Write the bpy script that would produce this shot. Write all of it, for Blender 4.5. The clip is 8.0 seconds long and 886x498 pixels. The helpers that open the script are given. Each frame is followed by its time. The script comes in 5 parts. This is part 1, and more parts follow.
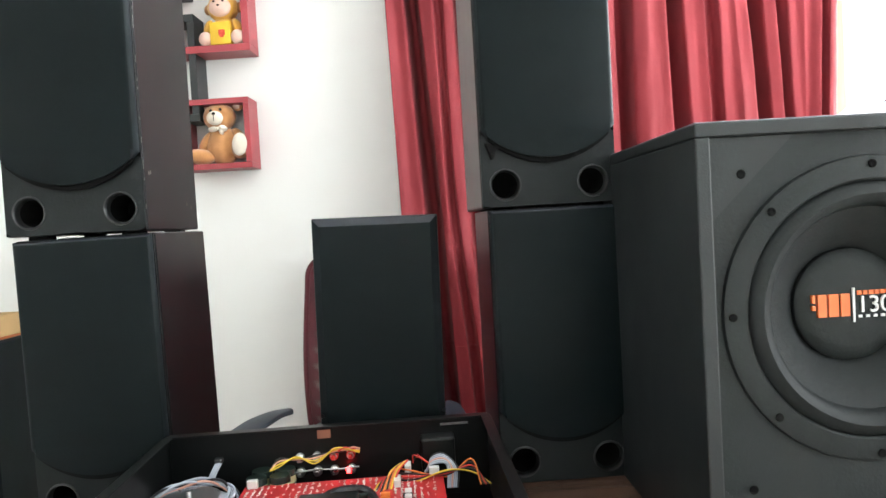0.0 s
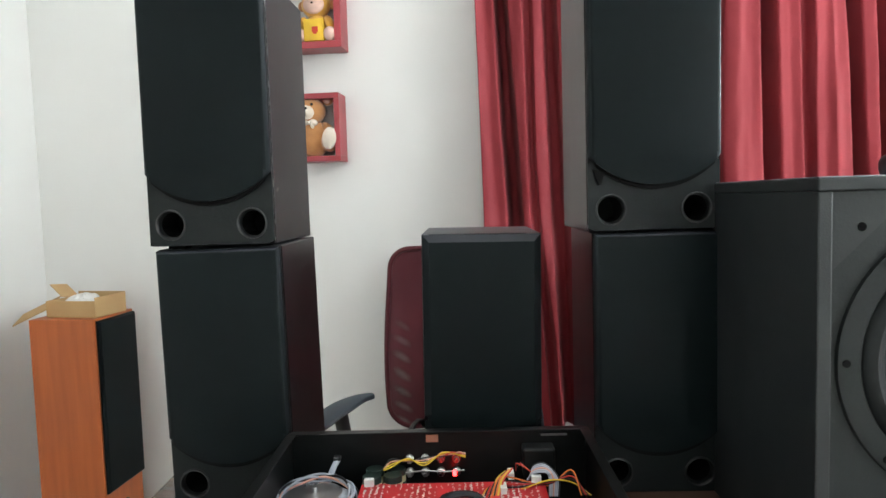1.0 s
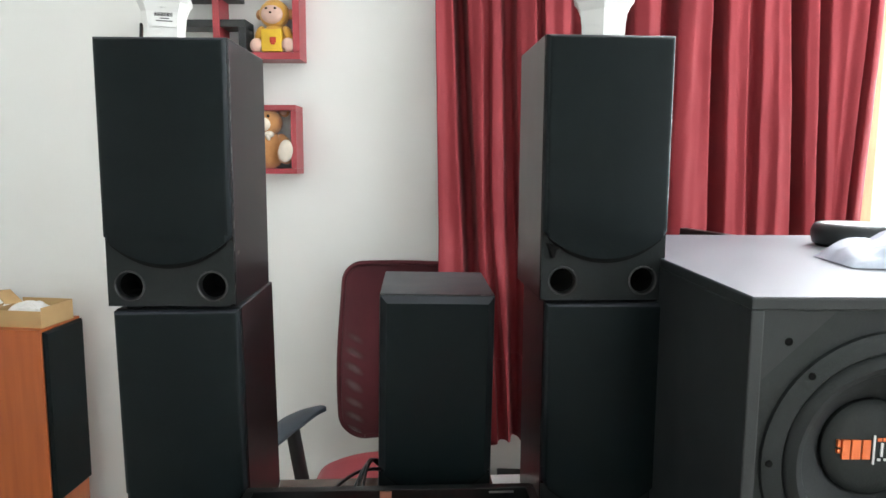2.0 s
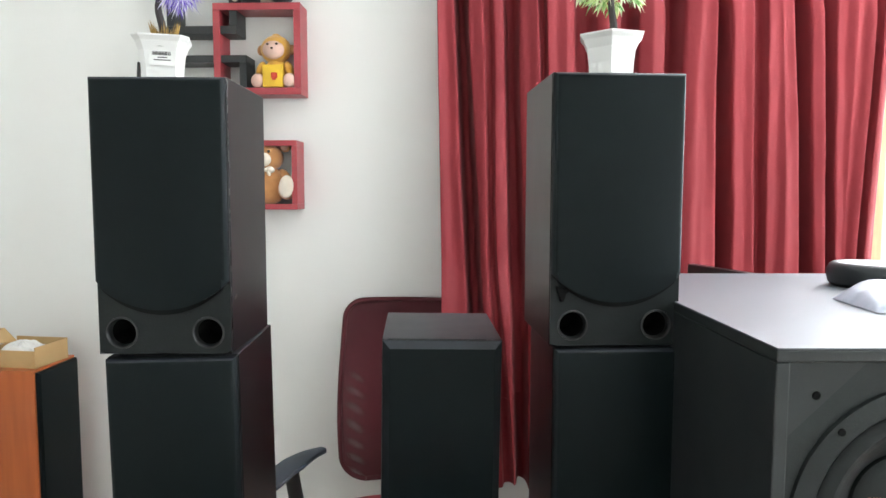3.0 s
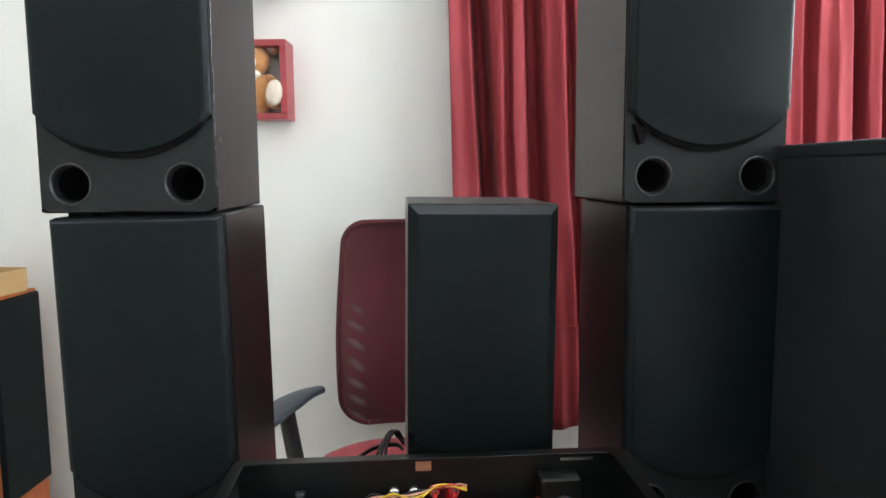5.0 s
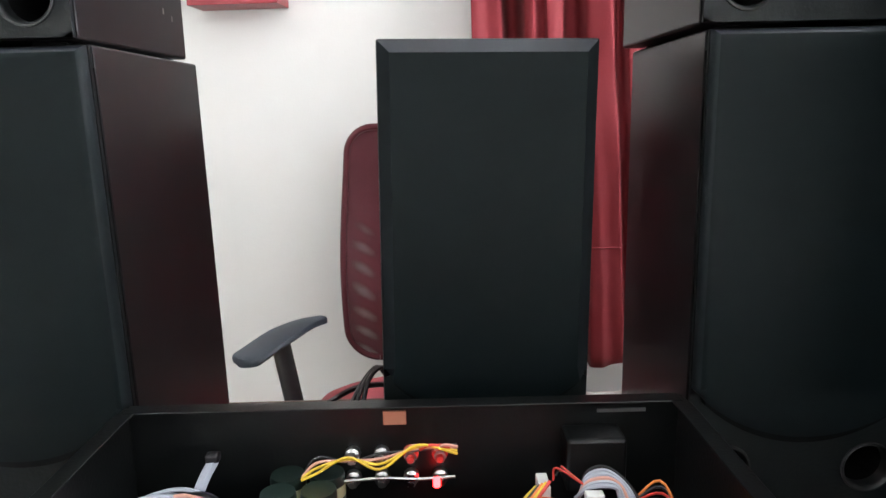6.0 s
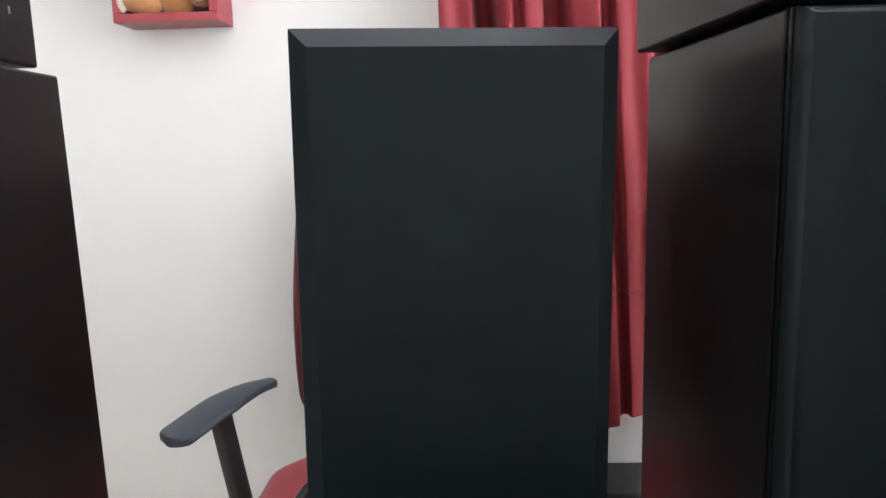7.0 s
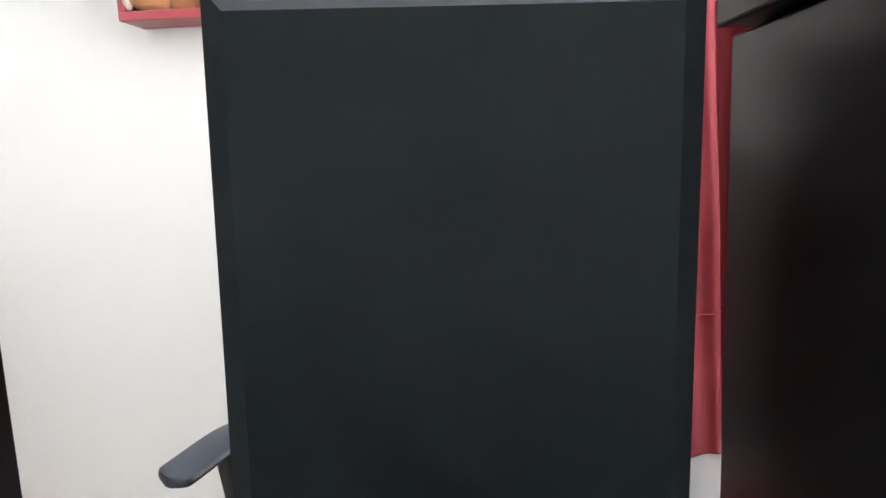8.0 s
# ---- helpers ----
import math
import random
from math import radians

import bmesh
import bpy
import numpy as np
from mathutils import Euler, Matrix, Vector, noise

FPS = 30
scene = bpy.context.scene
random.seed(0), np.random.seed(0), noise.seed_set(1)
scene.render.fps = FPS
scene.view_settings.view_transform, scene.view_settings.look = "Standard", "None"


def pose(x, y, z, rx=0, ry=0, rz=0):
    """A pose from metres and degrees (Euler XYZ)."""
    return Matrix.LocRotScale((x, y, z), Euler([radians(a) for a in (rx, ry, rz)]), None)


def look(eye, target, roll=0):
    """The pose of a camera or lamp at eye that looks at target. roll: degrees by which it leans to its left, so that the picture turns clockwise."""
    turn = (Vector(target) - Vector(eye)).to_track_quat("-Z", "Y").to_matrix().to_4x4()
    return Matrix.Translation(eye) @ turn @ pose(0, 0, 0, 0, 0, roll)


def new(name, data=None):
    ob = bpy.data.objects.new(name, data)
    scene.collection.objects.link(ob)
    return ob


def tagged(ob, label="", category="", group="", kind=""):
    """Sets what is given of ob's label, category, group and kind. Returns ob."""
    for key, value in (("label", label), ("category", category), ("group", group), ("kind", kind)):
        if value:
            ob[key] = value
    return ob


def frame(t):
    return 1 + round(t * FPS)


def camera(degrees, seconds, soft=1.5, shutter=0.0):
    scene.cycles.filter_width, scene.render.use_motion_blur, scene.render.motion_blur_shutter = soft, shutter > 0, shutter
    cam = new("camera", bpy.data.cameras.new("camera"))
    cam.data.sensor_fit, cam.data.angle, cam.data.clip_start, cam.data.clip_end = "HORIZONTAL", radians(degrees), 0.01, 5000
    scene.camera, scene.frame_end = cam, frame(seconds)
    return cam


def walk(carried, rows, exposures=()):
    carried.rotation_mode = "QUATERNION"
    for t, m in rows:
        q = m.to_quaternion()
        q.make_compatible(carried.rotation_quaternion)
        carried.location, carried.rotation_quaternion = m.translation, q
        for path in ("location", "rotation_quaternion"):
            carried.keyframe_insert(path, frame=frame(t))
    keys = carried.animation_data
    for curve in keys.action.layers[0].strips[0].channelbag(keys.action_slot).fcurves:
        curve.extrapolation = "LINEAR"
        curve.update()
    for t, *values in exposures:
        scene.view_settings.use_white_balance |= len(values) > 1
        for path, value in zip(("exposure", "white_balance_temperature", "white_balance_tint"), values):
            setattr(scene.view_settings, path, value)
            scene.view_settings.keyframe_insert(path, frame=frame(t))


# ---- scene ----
cam = camera(65.4, 8.0)
PATH = [
    (0, (0.085, -0.003, 1.141), (0.022, 1.995, 1.069), -3.3),
    (0.5, (0.04, -0.029, 1.164), (-0.069, 1.967, 1.121), -3.9),
    (1, (0.008, -0.061, 1.219), (-0.21, 1.921, 1.072), -1.7),
    (1.5, (0.004, -0.083, 1.312), (-0.133, 1.896, 1.058), 0.4),
    (1.7, (-0.001, -0.083, 1.348), (-0.089, 1.897, 1.085), 0.7),
    (2.8, (-0.001, -0.052, 1.402), (-0.07, 1.939, 1.23), -0.0),
    (3, (-0.009, -0.04, 1.399), (-0.087, 1.952, 1.235), 0.1),
    (3.5, (-0.041, 0.006, 1.417), (-0.156, 2.001, 1.5), -0.4),
    (4, (-0.071, 0.055, 1.363), (-0.193, 2.051, 1.388), 0.5),
    (4.5, (-0.097, 0.111, 1.272), (-0.17, 2.107, 1.152), -0.3),
    (5, (-0.094, 0.176, 1.2), (-0.122, 2.164, 0.979), -0.4),
    (5.2, (-0.081, 0.221, 1.17), (-0.116, 2.205, 0.918), -0.4),
    (6.3, (-0.047, 0.524, 1.082), (-0.215, 2.473, 0.668), -1.3),
    (6.5, (-0.054, 0.571, 1.075), (-0.176, 2.524, 0.66), -0.0),
    (7, (-0.047, 0.65, 1.092), (-0.124, 2.626, 0.787), -1.5),
    (7.5, (-0.031, 0.74, 1.102), (-0.163, 2.716, 0.823), -2.1),
    (8, (-0.032, 0.794, 1.095), (-0.23, 2.762, 0.803), -1.9),
]
EXPOSURES = [
    (0.0, 0.58, 6550, 10),
    (0.5, 0.42, 6550, 10),
    (1.0, 0.1, 6500, 10),
    (1.5, 0.05, 6500, 10),
    (3.0, 0.15, 6500, 10),
    (3.5, -0.1, 6500, 10),
    (4.0, -0.25, 6500, 10),
    (4.5, 0.04, 6500, 10),
    (5.0, 0.3, 6500, 10),
    (6.5, 0.58, 6480, 17),
    (7.0, 0.5, 6480, 17),
    (7.5, 0.5, 6480, 17),
    (8.0, 0.76, 6480, 17),
]
walk(cam, [(t, look(eye, target, roll)) for t, eye, target, roll in PATH], EXPOSURES)

# ---------------------------------------------------------------- world and light
world = bpy.data.worlds.new("world")
scene.world = world
world.use_nodes = True
wn = world.node_tree.nodes
sky = wn.new("ShaderNodeTexSky")
sky.sky_type = "NISHITA"
sky.sun_disc = False
sky.sun_elevation, sky.sun_rotation = radians(40), radians(35)
wn["Background"].inputs["Strength"].default_value = 0.12
world.node_tree.links.new(sky.outputs["Color"], wn["Background"].inputs["Color"])

sun = new("sun", bpy.data.lights.new("sun", "SUN"))
sun.data.energy, sun.data.angle, sun.data.color = 1.0, radians(10), (1.0, 0.95, 0.88)
sun.matrix_world = look((3, 6, 6), (1.0, 2.0, 0.5))


def window_light(name, place, target, width, height, watts, colour):
    lamp = new(name, bpy.data.lights.new(name, "AREA"))
    lamp.data.shape, lamp.data.size, lamp.data.size_y = "RECTANGLE", width, height
    lamp.data.energy, lamp.data.color = watts, colour
    lamp.matrix_world = look(place, target)


window_light("window_daylight", (1.2, 2.42, 1.78), (1.2, 0.0, 1.6), 1.85, 1.68, 420, (0.88, 0.95, 1.0))
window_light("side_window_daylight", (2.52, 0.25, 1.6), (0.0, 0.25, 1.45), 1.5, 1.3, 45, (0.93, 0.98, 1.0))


# ---------------------------------------------------------------- materials
def surface(name, light, dark=None, scale=8.0, rough=0.5, rough_var=0.1, bump=0.1, bump_scale=120.0, metal=0.0, stretch=(1, 1, 1), coat=0.0,
            spec=0.5, wear=0.0, wear_colour=(0.5, 0.5, 0.5), sheen=0.0):
    """A painted, wooden, plastic or cloth surface: two tones at a coarse scale, fine relief, uneven gloss, and rubbed specks."""
    m = bpy.data.materials.new(name)
    m.use_nodes = True
    n, link = m.node_tree.nodes, m.node_tree.links.new
    p = n["Principled BSDF"]
    dark = dark or tuple(0.82 * c for c in light)
    coord, mapping = n.new("ShaderNodeTexCoord"), n.new("ShaderNodeMapping")
    mapping.inputs["Scale"].default_value = stretch
    link(coord.outputs["Object"], mapping.inputs["Vector"])
    coarse, fine = n.new("ShaderNodeTexNoise"), n.new("ShaderNodeTexNoise")
    coarse.inputs["Scale"].default_value, coarse.inputs["Detail"].default_value = scale, 5
    fine.inputs["Scale"].default_value, fine.inputs["Detail"].default_value = bump_scale, 3
    link(mapping.outputs["Vector"], coarse.inputs["Vector"])
    link(mapping.outputs["Vector"], fine.inputs["Vector"])
    ramp = n.new("ShaderNodeValToRGB")
    ramp.color_ramp.elements[0].position, ramp.color_ramp.elements[1].position = 0.3, 0.7
    ramp.color_ramp.elements[0].color, ramp.color_ramp.elements[1].color = (*dark, 1), (*light, 1)
    link(coarse.outputs["Fac"], ramp.inputs["Fac"])
    colour = ramp.outputs["Color"]
    if wear:
        specks = n.new("ShaderNodeTexNoise")
        specks.inputs["Scale"].default_value, specks.inputs["Detail"].default_value = 38, 8
        link(coord.outputs["Object"], specks.inputs["Vector"])
        cut = n.new("ShaderNodeMapRange")
        cut.inputs["From Min"].default_value, cut.inputs["From Max"].default_value = 0.72 - wear, 0.76 - wear
        link(specks.outputs["Fac"], cut.inputs["Value"])
        mix = n.new("ShaderNodeMix")
        mix.data_type = "RGBA"
        link(cut.outputs["Result"], mix.inputs["Factor"])
        link(colour, mix.inputs["A"])
        mix.inputs["B"].default_value = (*wear_colour, 1)
        colour = mix.outputs["Result"]
    link(colour, p.inputs["Base Color"])
    gloss = n.new("ShaderNodeMapRange")
    gloss.inputs["To Min"].default_value, gloss.inputs["To Max"].default_value = rough - rough_var, min(1.0, rough + rough_var)
    link(coarse.outputs["Fac"], gloss.inputs["Value"])
    link(gloss.outputs["Result"], p.inputs["Roughness"])
    p.inputs["Metallic"].default_value = metal
    p.inputs["Coat Weight"].default_value = coat
    p.inputs["Specular IOR Level"].default_value = spec
    p.inputs["Sheen Weight"].default_value = sheen
    if bump:
        relief = n.new("ShaderNodeBump")
        relief.inputs["Strength"].default_value, relief.inputs["Distance"].default_value = bump, 0.002
        link(fine.outputs["Fac"], relief.inputs["Height"])
        link(relief.outputs["Normal"], p.inputs["Normal"])
    return m


def woven(name, light, dark, threads, rough=0.9, sheen=0.2, bump=0.4):
    """Cloth with crossing threads, so many to the metre."""
    m = surface(name, light, dark, scale=6, rough=rough, rough_var=0.05, bump=0, sheen=sheen, spec=0.15)
    n, link = m.node_tree.nodes, m.node_tree.links.new
    coord = n.new("ShaderNodeTexCoord")
    heights = []
    for axis in ("X", "Z"):
        wave = n.new("ShaderNodeTexWave")
        wave.bands_direction = axis
        wave.inputs["Scale"].default_value, wave.inputs["Distortion"].default_value = threads / 20, 0.3
        link(coord.outputs["Object"], wave.inputs["Vector"])
        heights.append(wave.outputs["Fac"])
    both = n.new("ShaderNodeMath")
    both.operation = "ADD"
    link(heights[0], both.inputs[0])
    link(heights[1], both.inputs[1])
    relief = n.new("ShaderNodeBump")
    relief.inputs["Strength"].default_value, relief.inputs["Distance"].default_value = bump, 0.0006
    link(both.outputs["Value"], relief.inputs["Height"])
    link(relief.outputs["Normal"], n["Principled BSDF"].inputs["Normal"])
    return m


def satin(name, light, dark, through_light):
    """Curtain cloth: satin that lets part of the daylight through."""
    m = surface(name, light, dark, scale=3, rough=0.62, rough_var=0.06, bump=0.12, bump_scale=260, stretch=(1, 1, 0.25), spec=0.2, sheen=0.05)
    n, link = m.node_tree.nodes, m.node_tree.links.new
    glow, mix = n.new("ShaderNodeBsdfTranslucent"), n.new("ShaderNodeMixShader")
    glow.inputs["Color"].default_value = (*through_light, 1)
    mix.inputs["Fac"].default_value = 0.035
    link(n["Principled BSDF"].outputs["BSDF"], mix.inputs[1])
    link(glow.outputs["BSDF"], mix.inputs[2])
    link(mix.outputs["Shader"], n["Material Output"].inputs["Surface"])
    return m


def glass(name):
    m = bpy.data.materials.new(name)
    m.use_nodes = True
    p = m.node_tree.nodes["Principled BSDF"]
    p.inputs["Transmission Weight"].default_value, p.inputs["Roughness"].default_value, p.inputs["IOR"].default_value = 1.0, 0.02, 1.45
    return m


def glowing(name, colour, strength):
    m = bpy.data.materials.new(name)
    m.use_nodes = True
    p = m.node_tree.nodes["Principled BSDF"]
    p.inputs["Base Color"].default_value = (*colour, 1)
    p.inputs["Emission Color"].default_value, p.inputs["Emission Strength"].default_value = (*colour, 1), strength
    return m


WALL = surface("white wall paint", (0.81, 0.81, 0.785), (0.77, 0.77, 0.745), scale=1.5, rough=0.6, bump=0.12, bump_scale=220)
CEILING = surface("white ceiling paint", (0.82, 0.82, 0.8), scale=1.2, rough=0.9, bump=0.1)
FLOOR = surface("beige floor tile", (0.48, 0.42, 0.36), (0.4, 0.35, 0.3), scale=2.5, rough=0.25, bump=0.03)
FRAME_WOOD = surface("varnished window wood", (0.5, 0.35, 0.19), (0.4, 0.26, 0.13), scale=9, rough=0.4, stretch=(6, 6, 0.6))
LAMINATE = surface("black ash laminate", (0.0125, 0.0122, 0.0127), (0.0085, 0.0083, 0.0087), scale=14, rough=0.3, rough_var=0.02, spec=0.22, bump=0,
                   stretch=(2, 2, 0.6), wear=-0.05, wear_colour=(0.06, 0.058, 0.055))
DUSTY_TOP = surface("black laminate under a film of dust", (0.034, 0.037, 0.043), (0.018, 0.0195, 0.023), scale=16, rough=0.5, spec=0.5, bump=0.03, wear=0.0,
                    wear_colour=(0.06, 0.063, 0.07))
BAFFLE = surface("black vinyl baffle", (0.0068, 0.0095, 0.01), (0.0052, 0.0072, 0.0078), scale=9, rough=0.46, spec=0.2, bump=0.2, bump_scale=260, wear=-0.06,
                 wear_colour=(0.1, 0.1, 0.1))
GRILLE = woven("black speaker cloth", (0.0036, 0.0068, 0.0076), (0.0028, 0.0054, 0.006), 9000, rough=0.48, sheen=0.0, bump=0.08)
GRILLE.node_tree.nodes["Principled BSDF"].inputs["Specular IOR Level"].default_value = 0.1
# the same speaker cloth in lighter tones: light on the bevels put into the colour
GRILLE_SIDE_LIT = surface("black speaker cloth, lightened on the sides", (0.0115, 0.0155, 0.0175), scale=20, rough=0.65, bump=0.05, bump_scale=500, spec=0.15)
GRILLE_TOP_LIT = surface("black speaker cloth, lightened on the top edge", (0.011, 0.0145, 0.021), scale=20, rough=0.5, bump=0.05, bump_scale=500, spec=0.42)
PLASTIC = surface("black moulded plastic", (0.02, 0.021, 0.022), scale=20, rough=0.35, bump=0.08, bump_scale=400)
PORT = surface("dark grey port plastic", (0.011, 0.0125, 0.013), scale=20, rough=0.33, bump=0.1, bump_scale=400)
# far paler than the shell: window light on the top is put into the colour
SUB_TOP_LIT = surface("smooth dark grey laminate, lightened as lit", (0.112, 0.122, 0.14), (0.092, 0.1, 0.117), scale=6, rough=0.42, rough_var=0.04, bump=0.03, bump_scale=300, spec=0.7)
HOLE = surface("unlit black lining", (0.004, 0.004, 0.004), scale=10, rough=0.9, spec=0.1)
SUB_SHELL = surface("dark grey textured vinyl", (0.017, 0.0205, 0.0215), (0.0135, 0.016, 0.017), scale=10, rough=0.45, bump=0.12, bump_scale=420, spec=0.35)
SUB_PLATE = surface("grey corner plate", (0.0165, 0.02, 0.0205), scale=9, spec=0.3, rough=0.5, bump=0.1, bump_scale=300)
SUB_PANEL = surface("dark grey baffle board", (0.0105, 0.0135, 0.0137), (0.008, 0.0108, 0.011), scale=7, rough=0.6, bump=0.2, bump_scale=300, spec=0.3)
RUBBER = surface("black foam rubber", (0.012, 0.0145, 0.015), spec=0.25, scale=16, rough=0.6, bump=0.1, bump_scale=300)
CONE = surface("dark grey pulp cone", (0.014, 0.0165, 0.017), (0.011, 0.0135, 0.014), spec=0.3, scale=12, rough=0.7, bump=0.25, bump_scale=220)
STEEL = surface("bright steel", (0.6, 0.6, 0.6), scale=20, rough=0.3, metal=1.0)
ORANGE = surface("orange print", (0.75, 0.16, 0.04), scale=40, rough=0.5, bump=0)
WHITE_PRINT = surface("white print", (0.75, 0.75, 0.75), scale=40, rough=0.5, bump=0)
DESK_WOOD = surface("brown desk laminate", (0.12, 0.07, 0.05), (0.085, 0.048, 0.035), scale=5, rough=0.22, stretch=(0.7, 7, 1), bump=0.04, wear=-0.05,
                    wear_colour=(0.5, 0.45, 0.4))
CHASSIS = surface("black powder-coated sheet", (0.006, 0.0068, 0.007), scale=10, rough=0.32, spec=0.28, bump=0.1, bump_scale=350, wear=-0.08, wear_colour=(0.2, 0.2, 0.2))
RED_LACQUER = surface("dark red lacquer", (0.33, 0.035, 0.045), (0.27, 0.028, 0.036), scale=7, rough=0.35, bump=0.05)
BLACK_LACQUER = surface("black lacquer", (0.012, 0.014, 0.015), scale=7, rough=0.35, bump=0.05)
CURTAIN = satin("wine red satin", (0.23, 0.0245, 0.032), (0.185, 0.019, 0.025), (0.5, 0.13, 0.155))
CHROME = surface("polished chrome", (0.8, 0.8, 0.82), scale=15, rough=0.15, metal=1.0, bump=0)
BRASS = surface("pale brass", (0.75, 0.62, 0.38), scale=15, rough=0.3, metal=1.0, bump=0)
BRONZE = surface("dark bronze tube", (0.035, 0.03, 0.03), scale=15, rough=0.35, metal=0.3)
MESH_RED = woven("wine red chair mesh", (0.1, 0.018, 0.025), (0.075, 0.013, 0.018), 420, rough=0.6)
SEAT_RED = woven("red seat cloth", (0.3, 0.03, 0.04), (0.22, 0.022, 0.03), 2600, rough=0.85)
ARM_GREY = surface("grey-blue arm pad", (0.03, 0.04, 0.055), (0.024, 0.032, 0.045), scale=9, rough=0.42, bump=0.15, bump_scale=300)
CHERRY = surface("orange cherry veneer", (0.44, 0.108, 0.024), (0.35, 0.078, 0.016), scale=7, rough=0.4, stretch=(7, 7, 0.45), bump=0.08)
CARD = surface("brown cardboard", (0.5, 0.33, 0.15), (0.43, 0.27, 0.12), scale=9, rough=0.85, bump=0.2)
PAPER = surface("white tissue", (0.78, 0.77, 0.75), scale=12, rough=0.8)
FOIL = surface("clear plastic sleeve", (0.52, 0.56, 0.64), (0.3, 0.34, 0.42), scale=14, rough=0.2, bump=0.4, bump_scale=60)
POT_WHITE = surface("white glazed plastic", (0.78, 0.78, 0.76), scale=5, rough=0.3, bump=0.03)


# ---------------------------------------------------------------- building helpers
def part(name, bm, material, parent=None, label="", smooth=False):
    """One mesh object from a bmesh, under a thing or a part."""
    mesh = bpy.data.meshes.new(name)
    bmesh.ops.recalc_face_normals(bm, faces=bm.faces)
    bm.to_mesh(mesh)
    bm.free()
    for m in material if isinstance(material, (list, tuple)) else [material]:
        mesh.materials.append(m)
    if smooth:
        mesh.shade_smooth()
        mesh.set_sharp_from_angle(angle=radians(38))
    ob = new(name, mesh)
    ob.parent = parent
    if label:
        tagged(ob, label)
    return ob


def thing(name, m, label, category, group="", kind=""):
    return_ob = new(name)
    return_ob.empty_display_size = 0.05
    return_ob.matrix_world = m
    return tagged(return_ob, label, category, group, kind)


def add_box(bm, lo, hi, bevel=0.0, segments=2, mat=0, turn=None):
    made = bmesh.ops.create_cube(bm, size=1.0)["verts"]
    for v in made:
        v.co = Vector([lo[k] + (v.co[k] + 0.5) * (hi[k] - lo[k]) for k in range(3)])
    faces = list({f for v in made for f in v.link_faces})
    for f in faces:
        f.material_index = mat
    if bevel:
        edges = list({e for v in made for e in v.link_edges})
        bevelled = bmesh.ops.bevel(bm, geom=edges, offset=bevel, segments=segments, affect="EDGES", profile=0.5)
        made = list({v for f in bevelled["faces"] for v in f.verts} | {v for v in made if v.is_valid})
        for f in bevelled["faces"]:
            f.material_index = mat
    if turn is not None:
        bmesh.ops.transform(bm, matrix=turn, verts=made)
    return made


def box(lo, hi, bevel=0.0, segments=2):
    bm = bmesh.new()
    add_box(bm, lo, hi, bevel, segments)
    return bm


def add_lathe(bm, profile, steps=32, m=None, mat=0):
    """A turned form about z from (radius, height) pairs."""
    rings = []
    for r, z in profile:
        if r < 1e-5:
            rings.append([bm.verts.new((0, 0, z))])
        else:
            rings.append([bm.verts.new((r * math.cos(a), r * math.sin(a), z)) for a in (2 * math.pi * k / steps for k in range(steps))])
    for low, high in zip(rings, rings[1:]):
        for k in range(steps):
            j = (k + 1) % steps
            ring = [low[k % len(low)], low[j % len(low)], high[j % len(high)], high[k % len(high)]]
            ring = [v for i, v in enumerate(ring) if v not in ring[:i]]
            if len(ring) > 2:
                bm.faces.new(ring).material_index = mat
    verts = [v for ring in rings for v in ring]
    if m is not None:
        bmesh.ops.transform(bm, matrix=m, verts=verts)
    return verts


def lathe(profile, steps=32, m=None):
    bm = bmesh.new()
    add_lathe(bm, profile, steps, m)
    return bm


def add_tube(bm, points, radius, steps=8, mat=0, ends=None):
    """A round tube along points; ends: the radius at the last point."""
    pts = [Vector(p) for p in points]
    rings, side = [], None
    for k, p in enumerate(pts):
        way = (pts[min(k + 1, len(pts) - 1)] - pts[max(k - 1, 0)]).normalized()
        side = (side - way * side.dot(way)).normalized() if side else way.orthogonal().normalized()
        up = way.cross(side)
        r = radius if ends is None else radius + (ends - radius) * k / (len(pts) - 1)
        rings.append([bm.verts.new(p + r * (math.cos(a) * side + math.sin(a) * up)) for a in (2 * math.pi * j / steps for j in range(steps))])
    for a, b in zip(rings, rings[1:]):
        for k in range(steps):
            bm.faces.new((a[k], a[(k + 1) % steps], b[(k + 1) % steps], b[k])).material_index = mat
    bm.faces.new(list(reversed(rings[0]))).material_index = mat
    bm.faces.new(rings[-1]).material_index = mat


def bend(points, steps=8):
    """A smooth line through points (Catmull-Rom)."""
    pts = [Vector(p) for p in points]
    pts = [2 * pts[0] - pts[1], *pts, 2 * pts[-1] - pts[-2]]
    out = []
    for a, b, c, d in zip(pts, pts[1:], pts[2:], pts[3:]):
        for k in range(steps):
            t = k / steps
            out.append(0.5 * (2 * b + (c - a) * t + (2 * a - 5 * b + 4 * c - d) * t * t + (3 * b - a - 3 * c + d) * t**3))
    return [*out, pts[-2]]


def tube(points, radius, steps=8, smooth_steps=8, ends=None):
    bm = bmesh.new()
    add_tube(bm, bend(points, smooth_steps) if len(points) > 2 else points, radius, steps, ends=ends)
    return bm


def prism(outline, y0, y1, chamfer=0.0, segments=1):
    """An outline in x and z, drawn out from y0 (front) to y1; the front edge chamfered or rounded."""
    bm = bmesh.new()
    back = [bm.verts.new((x, y1, z)) for x, z in outline]
    front = [bm.verts.new((x, y0, z)) for x, z in outline]
    n = len(outline)
    bm.faces.new(back)
    face = bm.faces.new(list(reversed(front)))
    for k in range(n):
        bm.faces.new((front[k], front[(k + 1) % n], back[(k + 1) % n], back[k]))
    if chamfer:
        bmesh.ops.bevel(bm, geom=list(face.edges), offset=chamfer, segments=segments, affect="EDGES", profile=0.5)
    return bm


